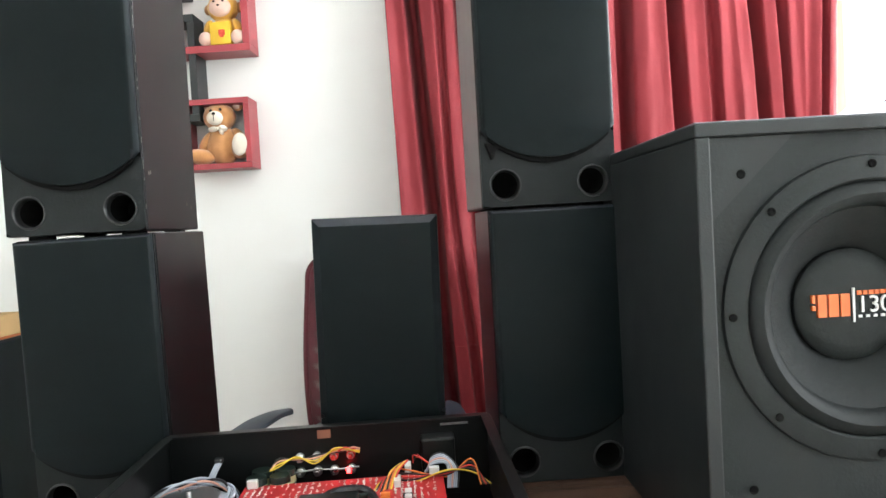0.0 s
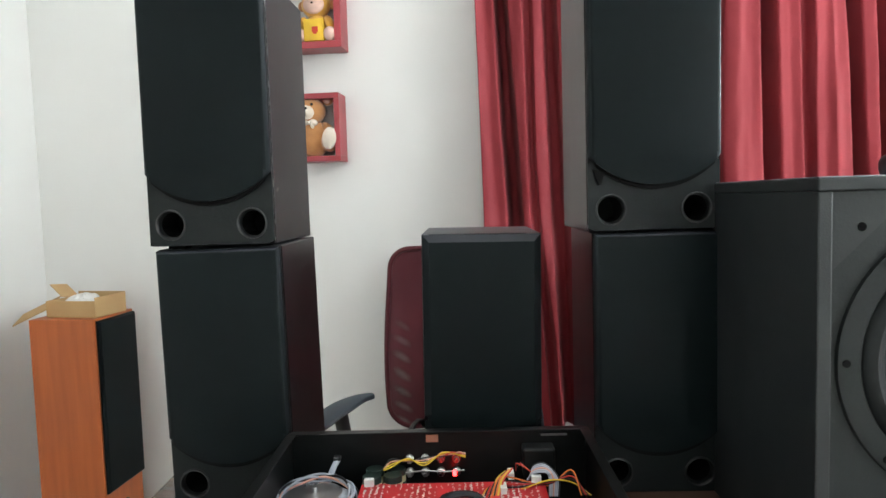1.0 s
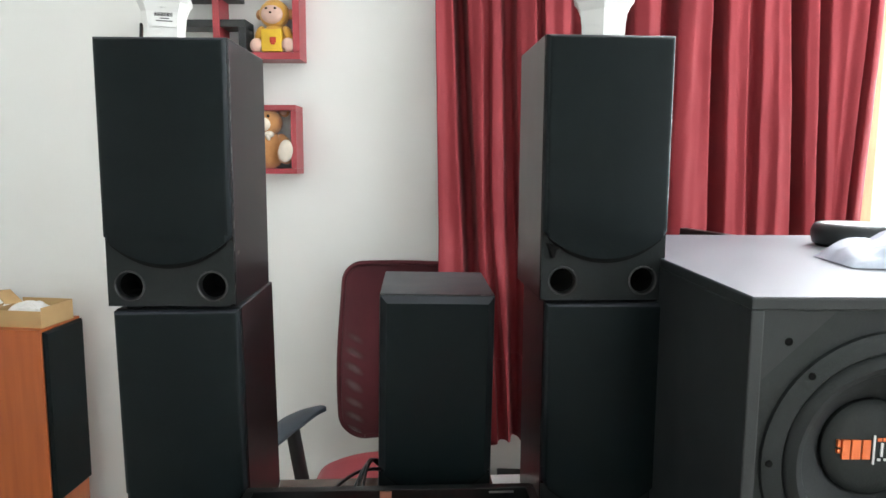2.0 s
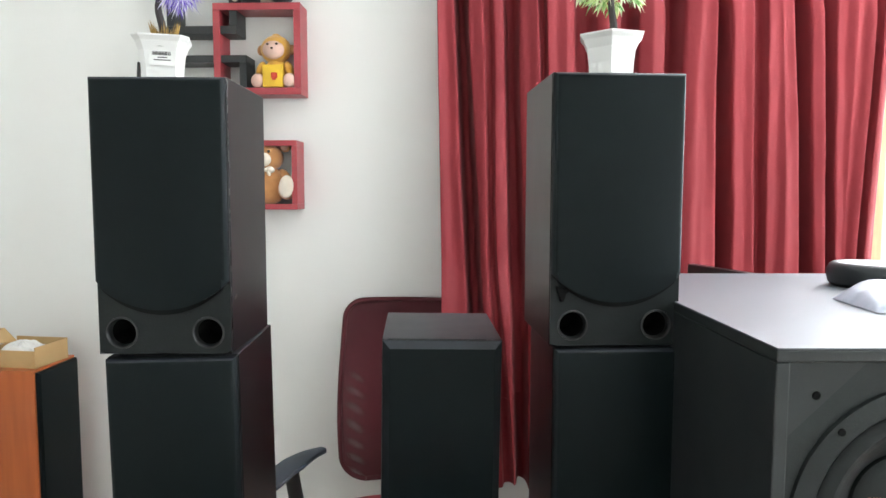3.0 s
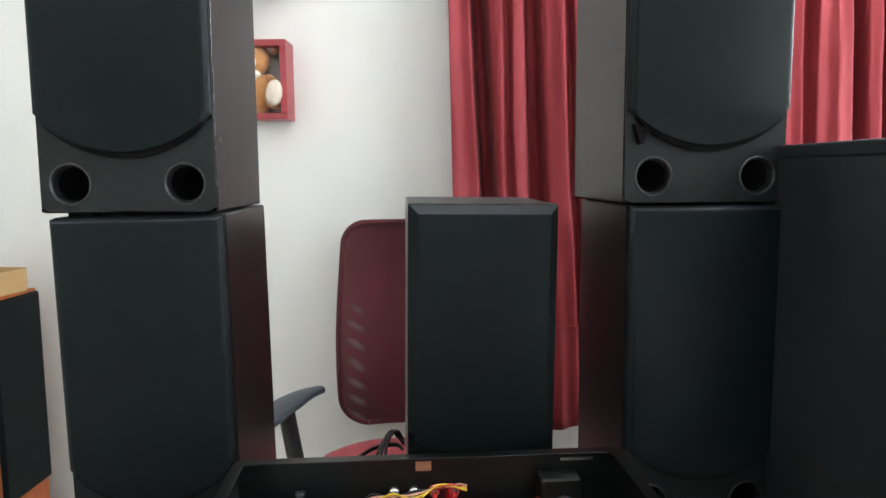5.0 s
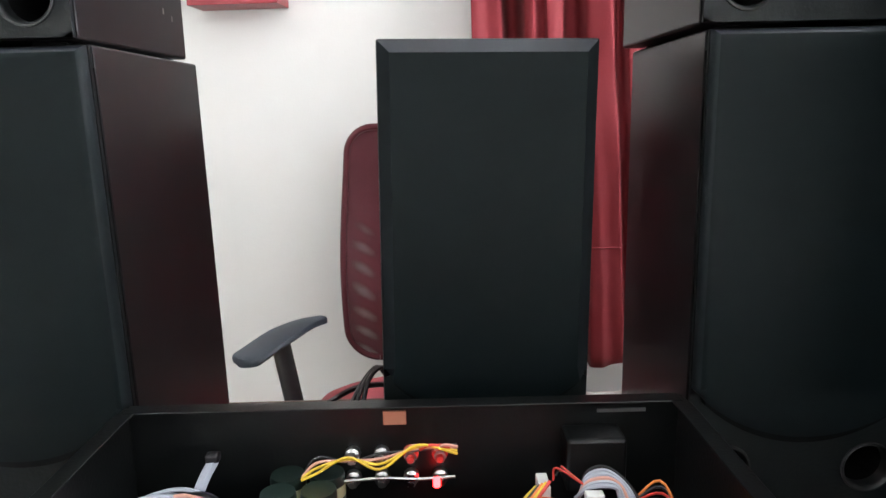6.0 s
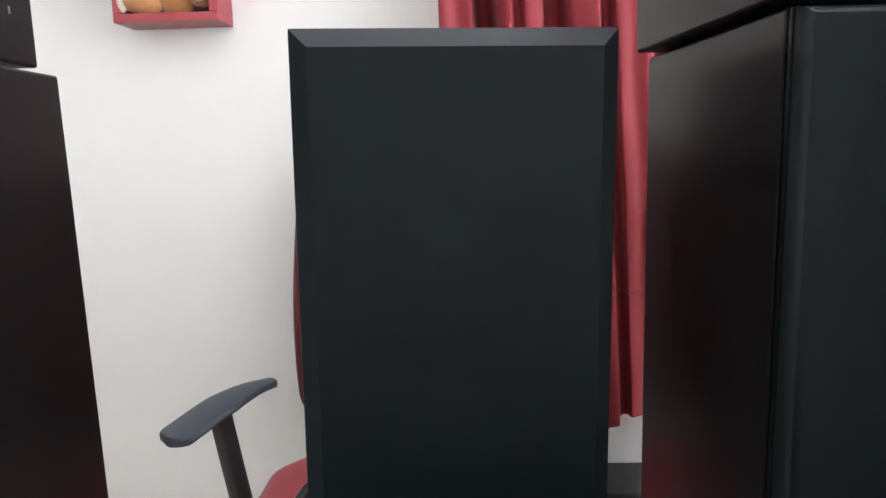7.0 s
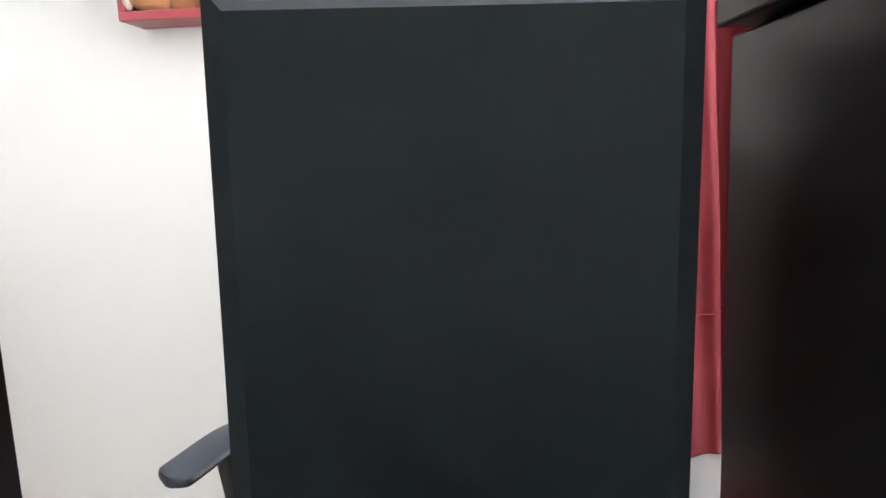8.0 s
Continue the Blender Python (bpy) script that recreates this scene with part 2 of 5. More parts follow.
def add_ball(bm, place, radii, mat=0, turn=None, u=14, v=10):
    made = bmesh.ops.create_uvsphere(bm, u_segments=u, v_segments=v, radius=1.0)["verts"]
    m = Matrix.Translation(place) @ (turn or Matrix()) @ Matrix.Diagonal((*radii, 1))
    bmesh.ops.transform(bm, matrix=m, verts=made)
    for f in {f for w in made for f in w.link_faces}:
        f.material_index = mat
    return made


# ---------------------------------------------------------------- room
WEST, EAST, NORTH, SOUTH, TOP = -1.62, 2.45, 2.15, -2.1, 2.75


def wall(name, pieces, label):
    bm = bmesh.new()
    for lo, hi in pieces:
        add_box(bm, lo, hi)
    tagged(part(name, bm, WALL), label, "wall", kind="structure")


tagged(part("floor", box((WEST - 0.2, SOUTH - 0.2, -0.12), (EAST + 0.2, NORTH + 0.2, 0)), FLOOR), "glossy beige tiled floor of the room", "floor", kind="structure")
tagged(part("ceiling", box((WEST - 0.2, SOUTH - 0.2, TOP), (EAST + 0.2, NORTH + 0.2, TOP + 0.12)), CEILING), "plain white painted ceiling", "ceiling", kind="structure")
WX0, WX1, WZ0, WZ1 = 0.46, 2.1, 0.92, 2.62
wall("wall_north", [((WEST, NORTH, 0), (WX0, NORTH + 0.18, TOP)), ((WX1, NORTH, 0), (EAST, NORTH + 0.18, TOP)),
                    ((WX0, NORTH, 0), (WX1, NORTH + 0.18, WZ0)), ((WX0, NORTH, WZ1), (WX1, NORTH + 0.18, TOP))], "off-white painted wall with a window")
wall("wall_west", [((WEST - 0.18, SOUTH, 0), (WEST, NORTH + 0.18, TOP))], "off-white painted side wall")
wall("wall_south", [((WEST - 0.18, SOUTH - 0.18, 0), (EAST + 0.18, SOUTH, TOP))], "off-white painted wall")
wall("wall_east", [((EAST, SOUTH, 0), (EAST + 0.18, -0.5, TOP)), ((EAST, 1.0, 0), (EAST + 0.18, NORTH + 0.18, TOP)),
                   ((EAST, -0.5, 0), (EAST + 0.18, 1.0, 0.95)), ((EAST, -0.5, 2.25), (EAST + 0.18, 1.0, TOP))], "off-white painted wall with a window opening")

window = thing("window_1", pose(0, 0, 0), "wooden-framed window in daylight behind the curtain", "window", kind="structure")
for lo, hi in (((WX0, 2.2, WZ0), (WX0 + 0.06, 2.26, WZ1)), ((WX1 - 0.06, 2.2, WZ0), (WX1, 2.26, WZ1)), ((WX0 + 0.06, 2.2, WZ0), (WX1 - 0.06, 2.26, WZ0 + 0.06)),
               ((WX0 + 0.06, 2.2, WZ1 - 0.06), (WX1 - 0.06, 2.26, WZ1)), ((1.252, 2.2, WZ0 + 0.06), (1.302, 2.26, WZ1 - 0.06))):
    part("window_frame", box(lo, hi, 0.006), FRAME_WOOD, window)
part("window_sill", box((WX0, 2.152, WZ0 - 0.03), (WX1, 2.199, WZ0 + 0.002), 0.005), FRAME_WOOD, window)
part("sash_stile", box((1.3025, 2.215, WZ0 + 0.06), (1.328, 2.245, WZ1 - 0.06), 0.003), CEILING, window, "white painted sash stile")
for x0, x1 in ((WX0 + 0.06, 1.252), (1.328, WX1 - 0.06)):
    pane = part("pane", box((x0, 2.228, WZ0 + 0.06), (x1, 2.232, WZ1 - 0.06)), glass("window glass"), window)
    pane.visible_shadow = False

# ---------------------------------------------------------------- curtain and rod
ROD_Y, ROD_Z = 2.05, 2.172
FRONT_FOLDS = [-0.088, -0.012, 0.177, 0.41, 0.655, 0.89, 1.09, 1.185]


def fold(x):
    """Depth of the curtain's wave at x, from -1 (towards the room) to 1."""
    for a, b in zip(FRONT_FOLDS, FRONT_FOLDS[1:]):
        if a <= x <= b:
            return -math.cos(2 * math.pi * (x - a) / (b - a))
    return -1.0


def gather(x, drop):
    """Sideways shift that rounds the heading's folds towards the room and narrows the ones behind."""
    for a, b in zip(FRONT_FOLDS, FRONT_FOLDS[1:]):
        if a <= x <= b:
            return max(0.0, 1 - drop / 0.16) * 0.07 * (b - a) * math.sin(2 * math.pi * (x - a) / (b - a))
    return 0.0


# where the cloth tucks back below the heading: place, depth, half width, drift to the right per metre of drop
TUCKS = ((-0.031, 0.14, 0.022, 0.03), (0.036, 0.035, 0.015, 0.03), (0.112, 0.11, 0.03, 0.02), (0.205, 0.05, 0.014, 0.04), (0.33, 0.1, 0.034, 0.02), (0.45, 0.12, 0.03, 0.0),
         (0.582, 0.14, 0.031, 0.0), (0.724, 0.14, 0.023, 0.03), (0.83, 0.06, 0.018, 0.03), (0.962, 0.14, 0.023, 0.06), (1.034, 0.08, 0.018, 0.05), (1.15, 0.05, 0.014, 0.0))


def tuck_offset(k, x, z):
    """How far x lies from the middle of tuck k at height z, in half widths."""
    at, deep, half, drift = TUCKS[k]
    return (x - at - drift * (1.63 - z) - 0.01 * noise.noise((k * 3.1, z * 1.3, 9.0))) / (half * (1.0 + 0.3 * noise.noise((k * 5.3, z * 1.1, 2.0))))


def settled(drop):
    s = min(1.0, drop / 0.2)
    return s * s * (3 - 2 * s)


def hang(x, z, drop):
    """Depth of the cloth: an even wave at the heading that settles into rounded pleats with narrow tucks."""
    tucked, near = -0.05, 9.0
    for k, (at, deep, half, drift) in enumerate(TUCKS):
        off = abs(tuck_offset(k, x, z))
        near = min(near, off * half / 0.03)
        tucked += deep * 0.85 * math.exp(-off ** 3.2)
    # the pleat's lip curls back a little beside a tuck
    tucked += 0.012 * math.exp(-((near - 1.5) / 0.6) ** 2)
    return (1 - settled(drop)) * 0.045 * fold(x) + settled(drop) * tucked


def close_up(x, z, drop):
    """Sideways shift by which the pleats beside a tuck close over its mouth."""
    shift = 0.0
    for k, (at, deep, half, drift) in enumerate(TUCKS):
        off = tuck_offset(k, x, z)
        shift -= math.copysign(0.4 * half * math.exp(-((abs(off) - 1.45) / 0.5) ** 2), off)
    return shift * settled(drop)


def creases(x, z, drop):
    """Narrow uneven pleats that deepen below the heading."""
    long_pleats = 0.008 * noise.noise((x * 17, z * 0.35, 7.0)) + 0.006 * noise.noise((x * 31, z * 0.6, 2.0))
    return long_pleats * min(1.0, 0.15 + 2.2 * drop) + 0.006 * noise.noise((x * 9, z * 4.0, 1.0)) + 0.003 * noise.noise((x * 40, z * 9.0, 4.0))


def pushed(x, z):
    """How far the chair's back presses the cloth towards the room."""
    down = min(1.0, max(0.0, (1.2 - z) / 0.2))
    return 0.06 * down * down * (3 - 2 * down) * min(1.0, max(0.0, (0.3 - x) / 0.2))


def curtain_thing():
    ob = thing("curtain", pose(0, 0, 0), "wine red satin curtain with chrome eyelets hanging on a rod", "curtain")
    bm = bmesh.new()
    x0, x1, z0, z1, nx, nz = -0.112, 1.185, 0.52, 2.23, 560, 104
    grid = []
    for j in range(nz + 1):
        z = z0 + (z1 - z0) * j / nz
        drop = (z1 - z) / (z1 - z0)
        row = []
        for i in range(nx + 1):
            x = x0 + (x1 - x0) * i / nx
            sway = noise.noise((x * 5.5, z * 0.9, 3.0)) * 0.025 * drop ** 0.7 * min(1.0, 8 * i / nx)
            crease = creases(x, z, drop)
            y = ROD_Y + hang(min(max(x, x0), x1), z, drop) + crease + 0.5 * sway - pushed(x, z)
            row.append(bm.verts.new((x + gather(x, drop) + close_up(x, z, drop) + sway + 0.06 * drop * (0.5 - i / nx), y, z + (0.012 * fold(x) * drop if j == 0 else 0) - 0.011 * (1 + fold(x)) * (j == nz))))
        grid.append(row)
    for j in range(nz):
        for i in range(nx):
            bm.faces.new((grid[j][i], grid[j][i + 1], grid[j + 1][i + 1], grid[j + 1][i]))
    cloth = part("cloth", bm, CURTAIN, ob, smooth=True)
    thick = cloth.modifiers.new("thickness", "SOLIDIFY")
    thick.thickness = 0.0015
    ring = lathe([(0.019, -0.003), (0.03, -0.004), (0.032, 0), (0.03, 0.004), (0.019, 0.003), (0.019, -0.003)], 24)
    mesh = bpy.data.meshes.new("eyelet")
    ring.to_mesh(mesh)
    mesh.materials.append(CHROME)
    mesh.shade_smooth()
    for a, b in zip(FRONT_FOLDS, FRONT_FOLDS[1:]):
        for s in (0.25, 0.75):
            e = new("eyelet", mesh)
            e.parent = ob
            e.matrix_local = pose(a + s * (b - a), ROD_Y, ROD_Z, 0, 90, 28 if s < 0.5 else -28)
    bm = bmesh.new()
    row = [(x0 + 0.004 + (x1 - x0 - 0.01) * i / 160) for i in range(161)]
    pts = []
    for x in row:
        drop = (z1 - 0.79) / (z1 - z0)
        sway = noise.noise((x * 5.5, 0.79 * 0.9, 3.0)) * 0.025 * drop ** 0.7 * min(1.0, 8 * (x - x0) / (x1 - x0))
        crease = creases(x, 0.79, drop)
        i_frac = (x - x0) / (x1 - x0)
        pts.append((x + gather(x, drop) + close_up(x, 0.79, drop) + sway + 0.06 * drop * (0.5 - i_frac), ROD_Y + hang(x, 0.79, drop) + crease + 0.5 * sway - 0.0015 - pushed(x, 0.79), 0.79))
    add_tube(bm, pts, 0.0016, 4)
    part("hem_seam", bm, CURTAIN, ob)


curtain_thing()

rod = thing("curtain_rod", pose(0, ROD_Y, ROD_Z), "dark bronze curtain rod with turned finial", "curtain rod")
along = pose(0, 0, 0, 0, 90, 0)
part("tube", lathe([(0, -0.27), (0.0125, -0.27), (0.0125, 1.75), (0, 1.75)], 20, along), BRONZE, rod, smooth=True)
part("collar", lathe([(0, -0.285), (0.019, -0.285), (0.021, -0.275), (0.021, -0.255), (0.018, -0.25), (0, -0.25)], 20, along), BRONZE, rod, smooth=True)
part("finial_neck", lathe([(0, -0.312), (0.008, -0.312), (0.016, -0.304), (0.01, -0.297), (0.017, -0.288), (0, -0.286)], 20, along), BRASS, rod, "pale brass neck", smooth=True)
part("finial", lathe([(0, -0.385), (0.012, -0.384), (0.02, -0.376), (0.0215, -0.364), (0.018, -0.345), (0.012, -0.322), (0.009, -0.311), (0, -0.311)], 20, along), BRONZE, rod, smooth=True)
for x in (-0.145, 1.6):
    bm = box((x - 0.011, -0.02, -0.06), (x + 0.011, 0.002, 0.022), 0.006)
    add_box(bm, (x - 0.008, 0.0, -0.05), (x + 0.008, NORTH - ROD_Y, -0.034), 0.003)
    part("bracket", bm, BRONZE, rod)

# ---------------------------------------------------------------- desk
DESK_Z = 0.742
desk = thing("desk", pose(0.12, 0.78, 0, 0, 0, 5.5), "brown wood-laminate desk carrying speakers and an open amplifier", "desk")
part("tabletop", box((-0.7, -0.33, DESK_Z - 0.03), (0.98, 0.505, DESK_Z), 0.003), DESK_WOOD, desk)
for x in (-0.66, 0.93):
    part("side_panel", box((x - 0.012, -0.28, 0), (x + 0.012, 0.43, DESK_Z - 0.03), 0.002), DESK_WOOD, desk)
part("modesty_panel", box((-0.647, 0.39, 0.3), (0.917, 0.408, DESK_Z - 0.031), 0.002), DESK_WOOD, desk)


# ---------------------------------------------------------------- box speakers
def speaker(name, m, w, h, d, label, group="", feet=0.0, worn=False, edge=0.009):
    """A ported box speaker. Its base's front middle is at the origin; the cloth grille ends below in an arc above two ports."""
    ob = thing(name, m, label, "speaker", group)
    bm = box((-w / 2, 0.004, feet), (w / 2, d, feet + h), 0.0022)
    bmesh.ops.delete(bm, geom=[f for f in bm.faces if f.normal.y < -0.9], context="FACES")
    cabinet = part("cabinet", bm, LAMINATE, ob, "semi-gloss black wood-grain cabinet")
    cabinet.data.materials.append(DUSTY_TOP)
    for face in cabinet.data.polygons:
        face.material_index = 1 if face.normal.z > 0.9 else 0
    # baffle with two holes, as a grid of quads around them
    k, port_r, port_z, port_x = 28, 0.0205, 0.033, 0.0645 * w / 0.2
    bm = bmesh.new()
    def strip(cx, x0, x1, z0, z1):
        inner, outer = [], []
        for i in range(k):
            a = 2 * math.pi * i / k
            c, s = math.cos(a), math.sin(a)
            inner.append(bm.verts.new((cx + port_r * c, 0.0, feet + port_z + port_r * s)))
            reach = min(((x1 - cx) if c > 0 else (cx - x0)) / max(abs(c), 1e-6), ((z1 - port_z) if s > 0 else (port_z - z0)) / max(abs(s), 1e-6))
            outer.append(bm.verts.new((cx + reach * c, 0.0, feet + port_z + reach * s)))
        for i in range(k):
            j = (i + 1) % k
            bm.faces.new((inner[i], inner[j], outer[j], outer[i]))
    e = 0.0012
    strip(-port_x, -w / 2 + e, 0, e, 0.11)
    strip(port_x, 0, w / 2 - e, e, 0.11)
    for x0, x1, z0, z1 in ((-w / 2 + e, w / 2 - e, 0.11, h - e),):
        bm.faces.new([bm.verts.new((x, 0, feet + z)) for x, z in ((x0, z0), (x1, z0), (x1, z1), (x0, z1))])
    rim = [bm.verts.new((x, y, feet + z)) for y in (0.0, 0.004) for x, z in ((-w / 2 + e, e), (w / 2 - e, e), (w / 2 - e, h - e), (-w / 2 + e, h - e))]
    for i in range(4):
        j = (i + 1) % 4
        bm.faces.new((rim[i], rim[j], rim[4 + j], rim[4 + i]))
    part("baffle", bm, BAFFLE, ob, "black vinyl-wrapped front baffle")
    for s in (-1, 1):
        at = pose(s * port_x, 0, feet + port_z, 90, 0, 0)
        bm = lathe([(0.0196, -0.012), (0.0198, -0.004), (0.0207, 0.0005), (0.0222, 0.0018), (0.0238, 0.0014), (0.0242, -0.001), (0.0207, -0.0005)], 32, at)
        tube_ob = part("port", bm, PORT, ob, "flared black plastic bass port", smooth=True)
        part("port_tube", lathe([(0.0196, -0.0118), (0.0192, -0.0695), (0, -0.0695)], 24, at), HOLE, tube_ob)
    # cloth grille, its lower edge an arc
    g, low_end, low_mid, n = 0.0016, 0.106 * h / 0.41 + 0.005, 0.064 * h / 0.41 + 0.005, 22
    half = w / 2 - g
    rad = (half**2 + (low_end - low_mid) ** 2) / (2 * (low_end - low_mid))
    arc = [(x, feet + low_mid + rad - math.sqrt(rad**2 - x * x)) for x in (-half + 2 * half * i / n for i in range(n + 1))]
    outline = arc + [(half, feet + h - g), (-half, feet + h - g)]
    grille = part("grille", prism(outline, -0.013, -0.0015, edge, 1 if edge > 0.01 else 3), GRILLE, ob, "black cloth grille with an arched lower edge", smooth=edge < 0.01)
    grille.data.materials.append(GRILLE_TOP_LIT)
    grille.data.materials.append(GRILLE_SIDE_LIT)
    # upward and sideways faces get the lightened cloth, as if catching room light
    for face in grille.data.polygons:
        face.material_index = 1 if face.normal.z > 0.3 else 2 if abs(face.normal.x) > 0.3 else 0
    # added black strip along the arc, in place of the grille's shaded underside
    band_low = [(x * 0.985, z - 0.0075 + 0.003 * (x / half) ** 2) for x, z in arc]
    part("arc_shade", prism(arc[1:-1] + list(reversed(band_low[1:-1])), -0.0085, -0.0013), HOLE, grille, "matt black strip standing for the shade under the grille's arc")
    if feet:
        for x in (-w / 2 + 0.035, w / 2 - 0.03):
            for y in (0.03, d - 0.03):
                part("foot", box((x - 0.014, y - 0.012, 0), (x + 0.014, y + 0.012, feet), 0.001), HOLE, ob)
    if worn:
        rnd = random.Random(4)
        bm = bmesh.new()
        for i in range(15):
            z = rnd.uniform(0.005, h - 0.02)
            length = rnd.uniform(0.002, 0.014)
            add_box(bm, (w / 2 - 0.0008, 0.0045, feet + z), (w / 2 - 0.0003, 0.0049, feet + min(z + length, h - 0.004)))
        for y, z in ((0.02, 0.08), (0.17, 0.04), (0.19, 0.035), (0.026, 0.082)):
            add_box(bm, (w / 2 - 0.0004, y, feet + z), (w / 2 + 0.0005, y + 0.002, feet + z + 0.005))
        tagged(part("edge_wear", bm, surface("bared chipboard", (0.2, 0.19, 0.17), scale=60, rough=0.9), ob), "pale scuffs along the edge", kind="stuff")
    return ob


STACK = "stacked box speakers"
speaker("bookshelf_speaker", pose(-0.451, 0.967, DESK_Z + 0.0012, 0, -0.8, 4.6), 0.196, 0.409, 0.241, "black ported speaker on the desk, under another one", STACK)
speaker("bookshelf_speaker", pose(-0.462, 0.958, DESK_Z + 0.409, 0, 0, 3.2), 0.198, 0.409, 0.222, "black ported speaker with scuffed edges, standing on another", STACK, 0.0055, True)
speaker("bookshelf_speaker", pose(0.222, 1.036, DESK_Z, 0, 0, 4.0), 0.2, 0.416, 0.225, "black ported speaker on the desk beside the subwoofer", STACK)
top_right = speaker("bookshelf_speaker", pose(0.216, 1.03, DESK_Z + 0.416, 0, 0, 5.5), 0.204, 0.4195, 0.222, "black ported speaker standing on another, beneath a green plant", STACK, 0.0025)
part("torn_cloth", prism([(-0.094, 0.0975), (-0.07, 0.0915), (-0.079, 0.0865), (-0.082, 0.0745), (-0.086, 0.0735)], -0.009, -0.0006), HOLE, top_right, "torn flap of grille cloth")
speaker("centre_speaker", pose(-0.0587, 1.069, DESK_Z + 0.0013, 0, 0.8, 4.6), 0.197, 0.416, 0.252, "black box speaker standing behind the open amplifier", edge=0.0115)


# ---------------------------------------------------------------- subwoofer
def subwoofer():
    w, d, z1, t = 0.62, 0.7, 1.23 - DESK_Z, 0.016
    ob = thing("subwoofer", pose(0.326, 0.714, DESK_Z, 0, 0, 3.0), "large dark grey subwoofer box with a round bass driver", "subwoofer")
    for x in (0, w - t):
        part("side_panel", box((x, 0, 0), (x + t, d, z1 - t), 0.002), SUB_SHELL, ob, "dark grey textured vinyl panel")
    top = part("top_panel", box((0, 0, z1 - t), (w, d, z1 - 0.0012), 0.0025, 3), SUB_SHELL, ob)
    # thin sheet whose pale colour carries the daylight falling on the top
    part("lit_top_sheet", box((0.0012, 0.0012, z1 - 0.0014), (w - 0.0012, d - 0.0012, z1), 0.0006), SUB_TOP_LIT, top, "smooth grey top sheet, coloured paler for the window light")
    part("bottom_panel", box((t, 0, 0), (w - t, d, t), 0.0015), SUB_SHELL, ob)
    part("back_panel", box((t, d - t, t), (w - t, d, z1 - t)), SUB_SHELL, ob)
    cx, cz, r = 0.187, 1.026 - DESK_Z, 0.147
    bm = bmesh.new()
    k = 48
    rings = []
    for i in range(k):
        a = 2 * math.pi * i / k
        c, s = math.cos(a), math.sin(a)
        reach = min(((w - t - cx) if c > 0 else (cx - t)) / max(abs(c), 1e-6), ((z1 - t - cz) if s > 0 else (cz - t)) / max(abs(s), 1e-6))
        rings.append((bm.verts.new((cx + r * c, 0.012, cz + r * s)), bm.verts.new((cx + reach * c, 0.012, cz + reach * s))))
    for i in range(k):
        j = (i + 1) % k
        bm.faces.new((rings[i][0], rings[j][0], rings[j][1], rings[i][1]))
    part("baffle", bm, SUB_PANEL, ob)
    # corner plates
    for sx, sz in ((0, 0), (0, 1), (1, 0), (1, 1)):
        x0, z0 = (t + 0.0005, w - t - 0.0005)[sx], (t + 0.0005, z1 - t - 0.0005)[sz]
        dx, dz = (1, -1)[sx] * 0.09, (1, -1)[sz] * 0.088
        outline = [(x0, z0), (x0 + dx, z0), (x0, z0 + dz)]
        plate = part("corner_plate", prism(outline, 0.008, 0.0118), SUB_PLATE, ob, "grey triangular corner plate")
        hx, hz = (0.05, w - 0.05)[sx], (0.1, 0.433)[sz]
        part("screw_hole", lathe([(0, 0.0006), (0.004, 0.0008), (0.005, 0.0)], 14, pose(hx, 0.0079, hz, 90, 0, 0)), HOLE, plate)
    at = pose(cx, 0.012, cz, 90, 0, 0)
    driver = part("driver_frame", lathe([(0.1345, -0.004), (0.1355, 0.004), (0.138, 0.006), (0.155, 0.006), (0.161, 0.0045), (0.163, -0.002)], 64, at), SUB_PANEL, ob,
                  "round driver frame with screws", smooth=True)
    part("surround", lathe([(0.108, -0.008), (0.11, 0.001), (0.1145, 0.008), (0.122, 0.0115), (0.1295, 0.009), (0.1345, 0.003), (0.136, -0.002)], 64, at), RUBBER, driver,
         "rolled rubber surround", smooth=True)
    part("cone", lathe([(0.055, -0.056), (0.066, -0.046), (0.085, -0.026), (0.1, -0.013), (0.1095, -0.006)], 64, at), CONE, driver, smooth=True)
    cap = part("dust_cap", lathe([(0, -0.034), (0.02, -0.0343), (0.046, -0.0365), (0.058, -0.039), (0.0625, -0.043), (0.063, -0.053)], 48, at), SUB_PANEL, driver, smooth=True)
    for i in range(8):
        a = 2 * math.pi * i / 8
        part("screw", lathe([(0, 0.001), (0.003, 0.0012), (0.0042, 0.0012), (0.0045, 0)], 14, pose(cx + 0.1525 * math.cos(a), 0.0058, cz + 0.1525 * math.sin(a), 90, 0, 0)), HOLE, driver)
    # printed mark: plain shapes, a rule and the power figure
    y = 0.0443
    big = 1.0
    bm = bmesh.new()
    for x0, x1, z0, z1b in ((-0.047, -0.0435, 0.004, 0.013), (-0.047, -0.0435, -0.004, 0.001), (-0.0405, -0.031, -0.012, 0.013), (-0.0285, -0.0175, -0.012, 0.013), (-0.015, -0.005, -0.012, 0.013)):
        add_box(bm, (cx + big * x0, y, cz + big * z0), (cx + big * x1, y + 0.004, cz + big * z1b))
    for i in range(6):
        add_box(bm, (cx + 0.004 + i * 0.0065, y + 0.0005, cz + 0.011), (cx + 0.0088 + i * 0.0065, y + 0.005, cz + 0.0155))
    part("emblem", bm, ORANGE, cap, "orange printed emblem")
    bm = box((cx - 0.0015, y, cz - 0.019), (cx + 0.0008, y + 0.004, cz + 0.019))
    for i in range(5):
        add_box(bm, (cx + 0.005 + i * 0.0085, y + 0.0008, cz - 0.0145), (cx + 0.009 + i * 0.0085, y + 0.005, cz - 0.0115))
    part("rule", bm, WHITE_PRINT, cap, "white printed rule and small line")
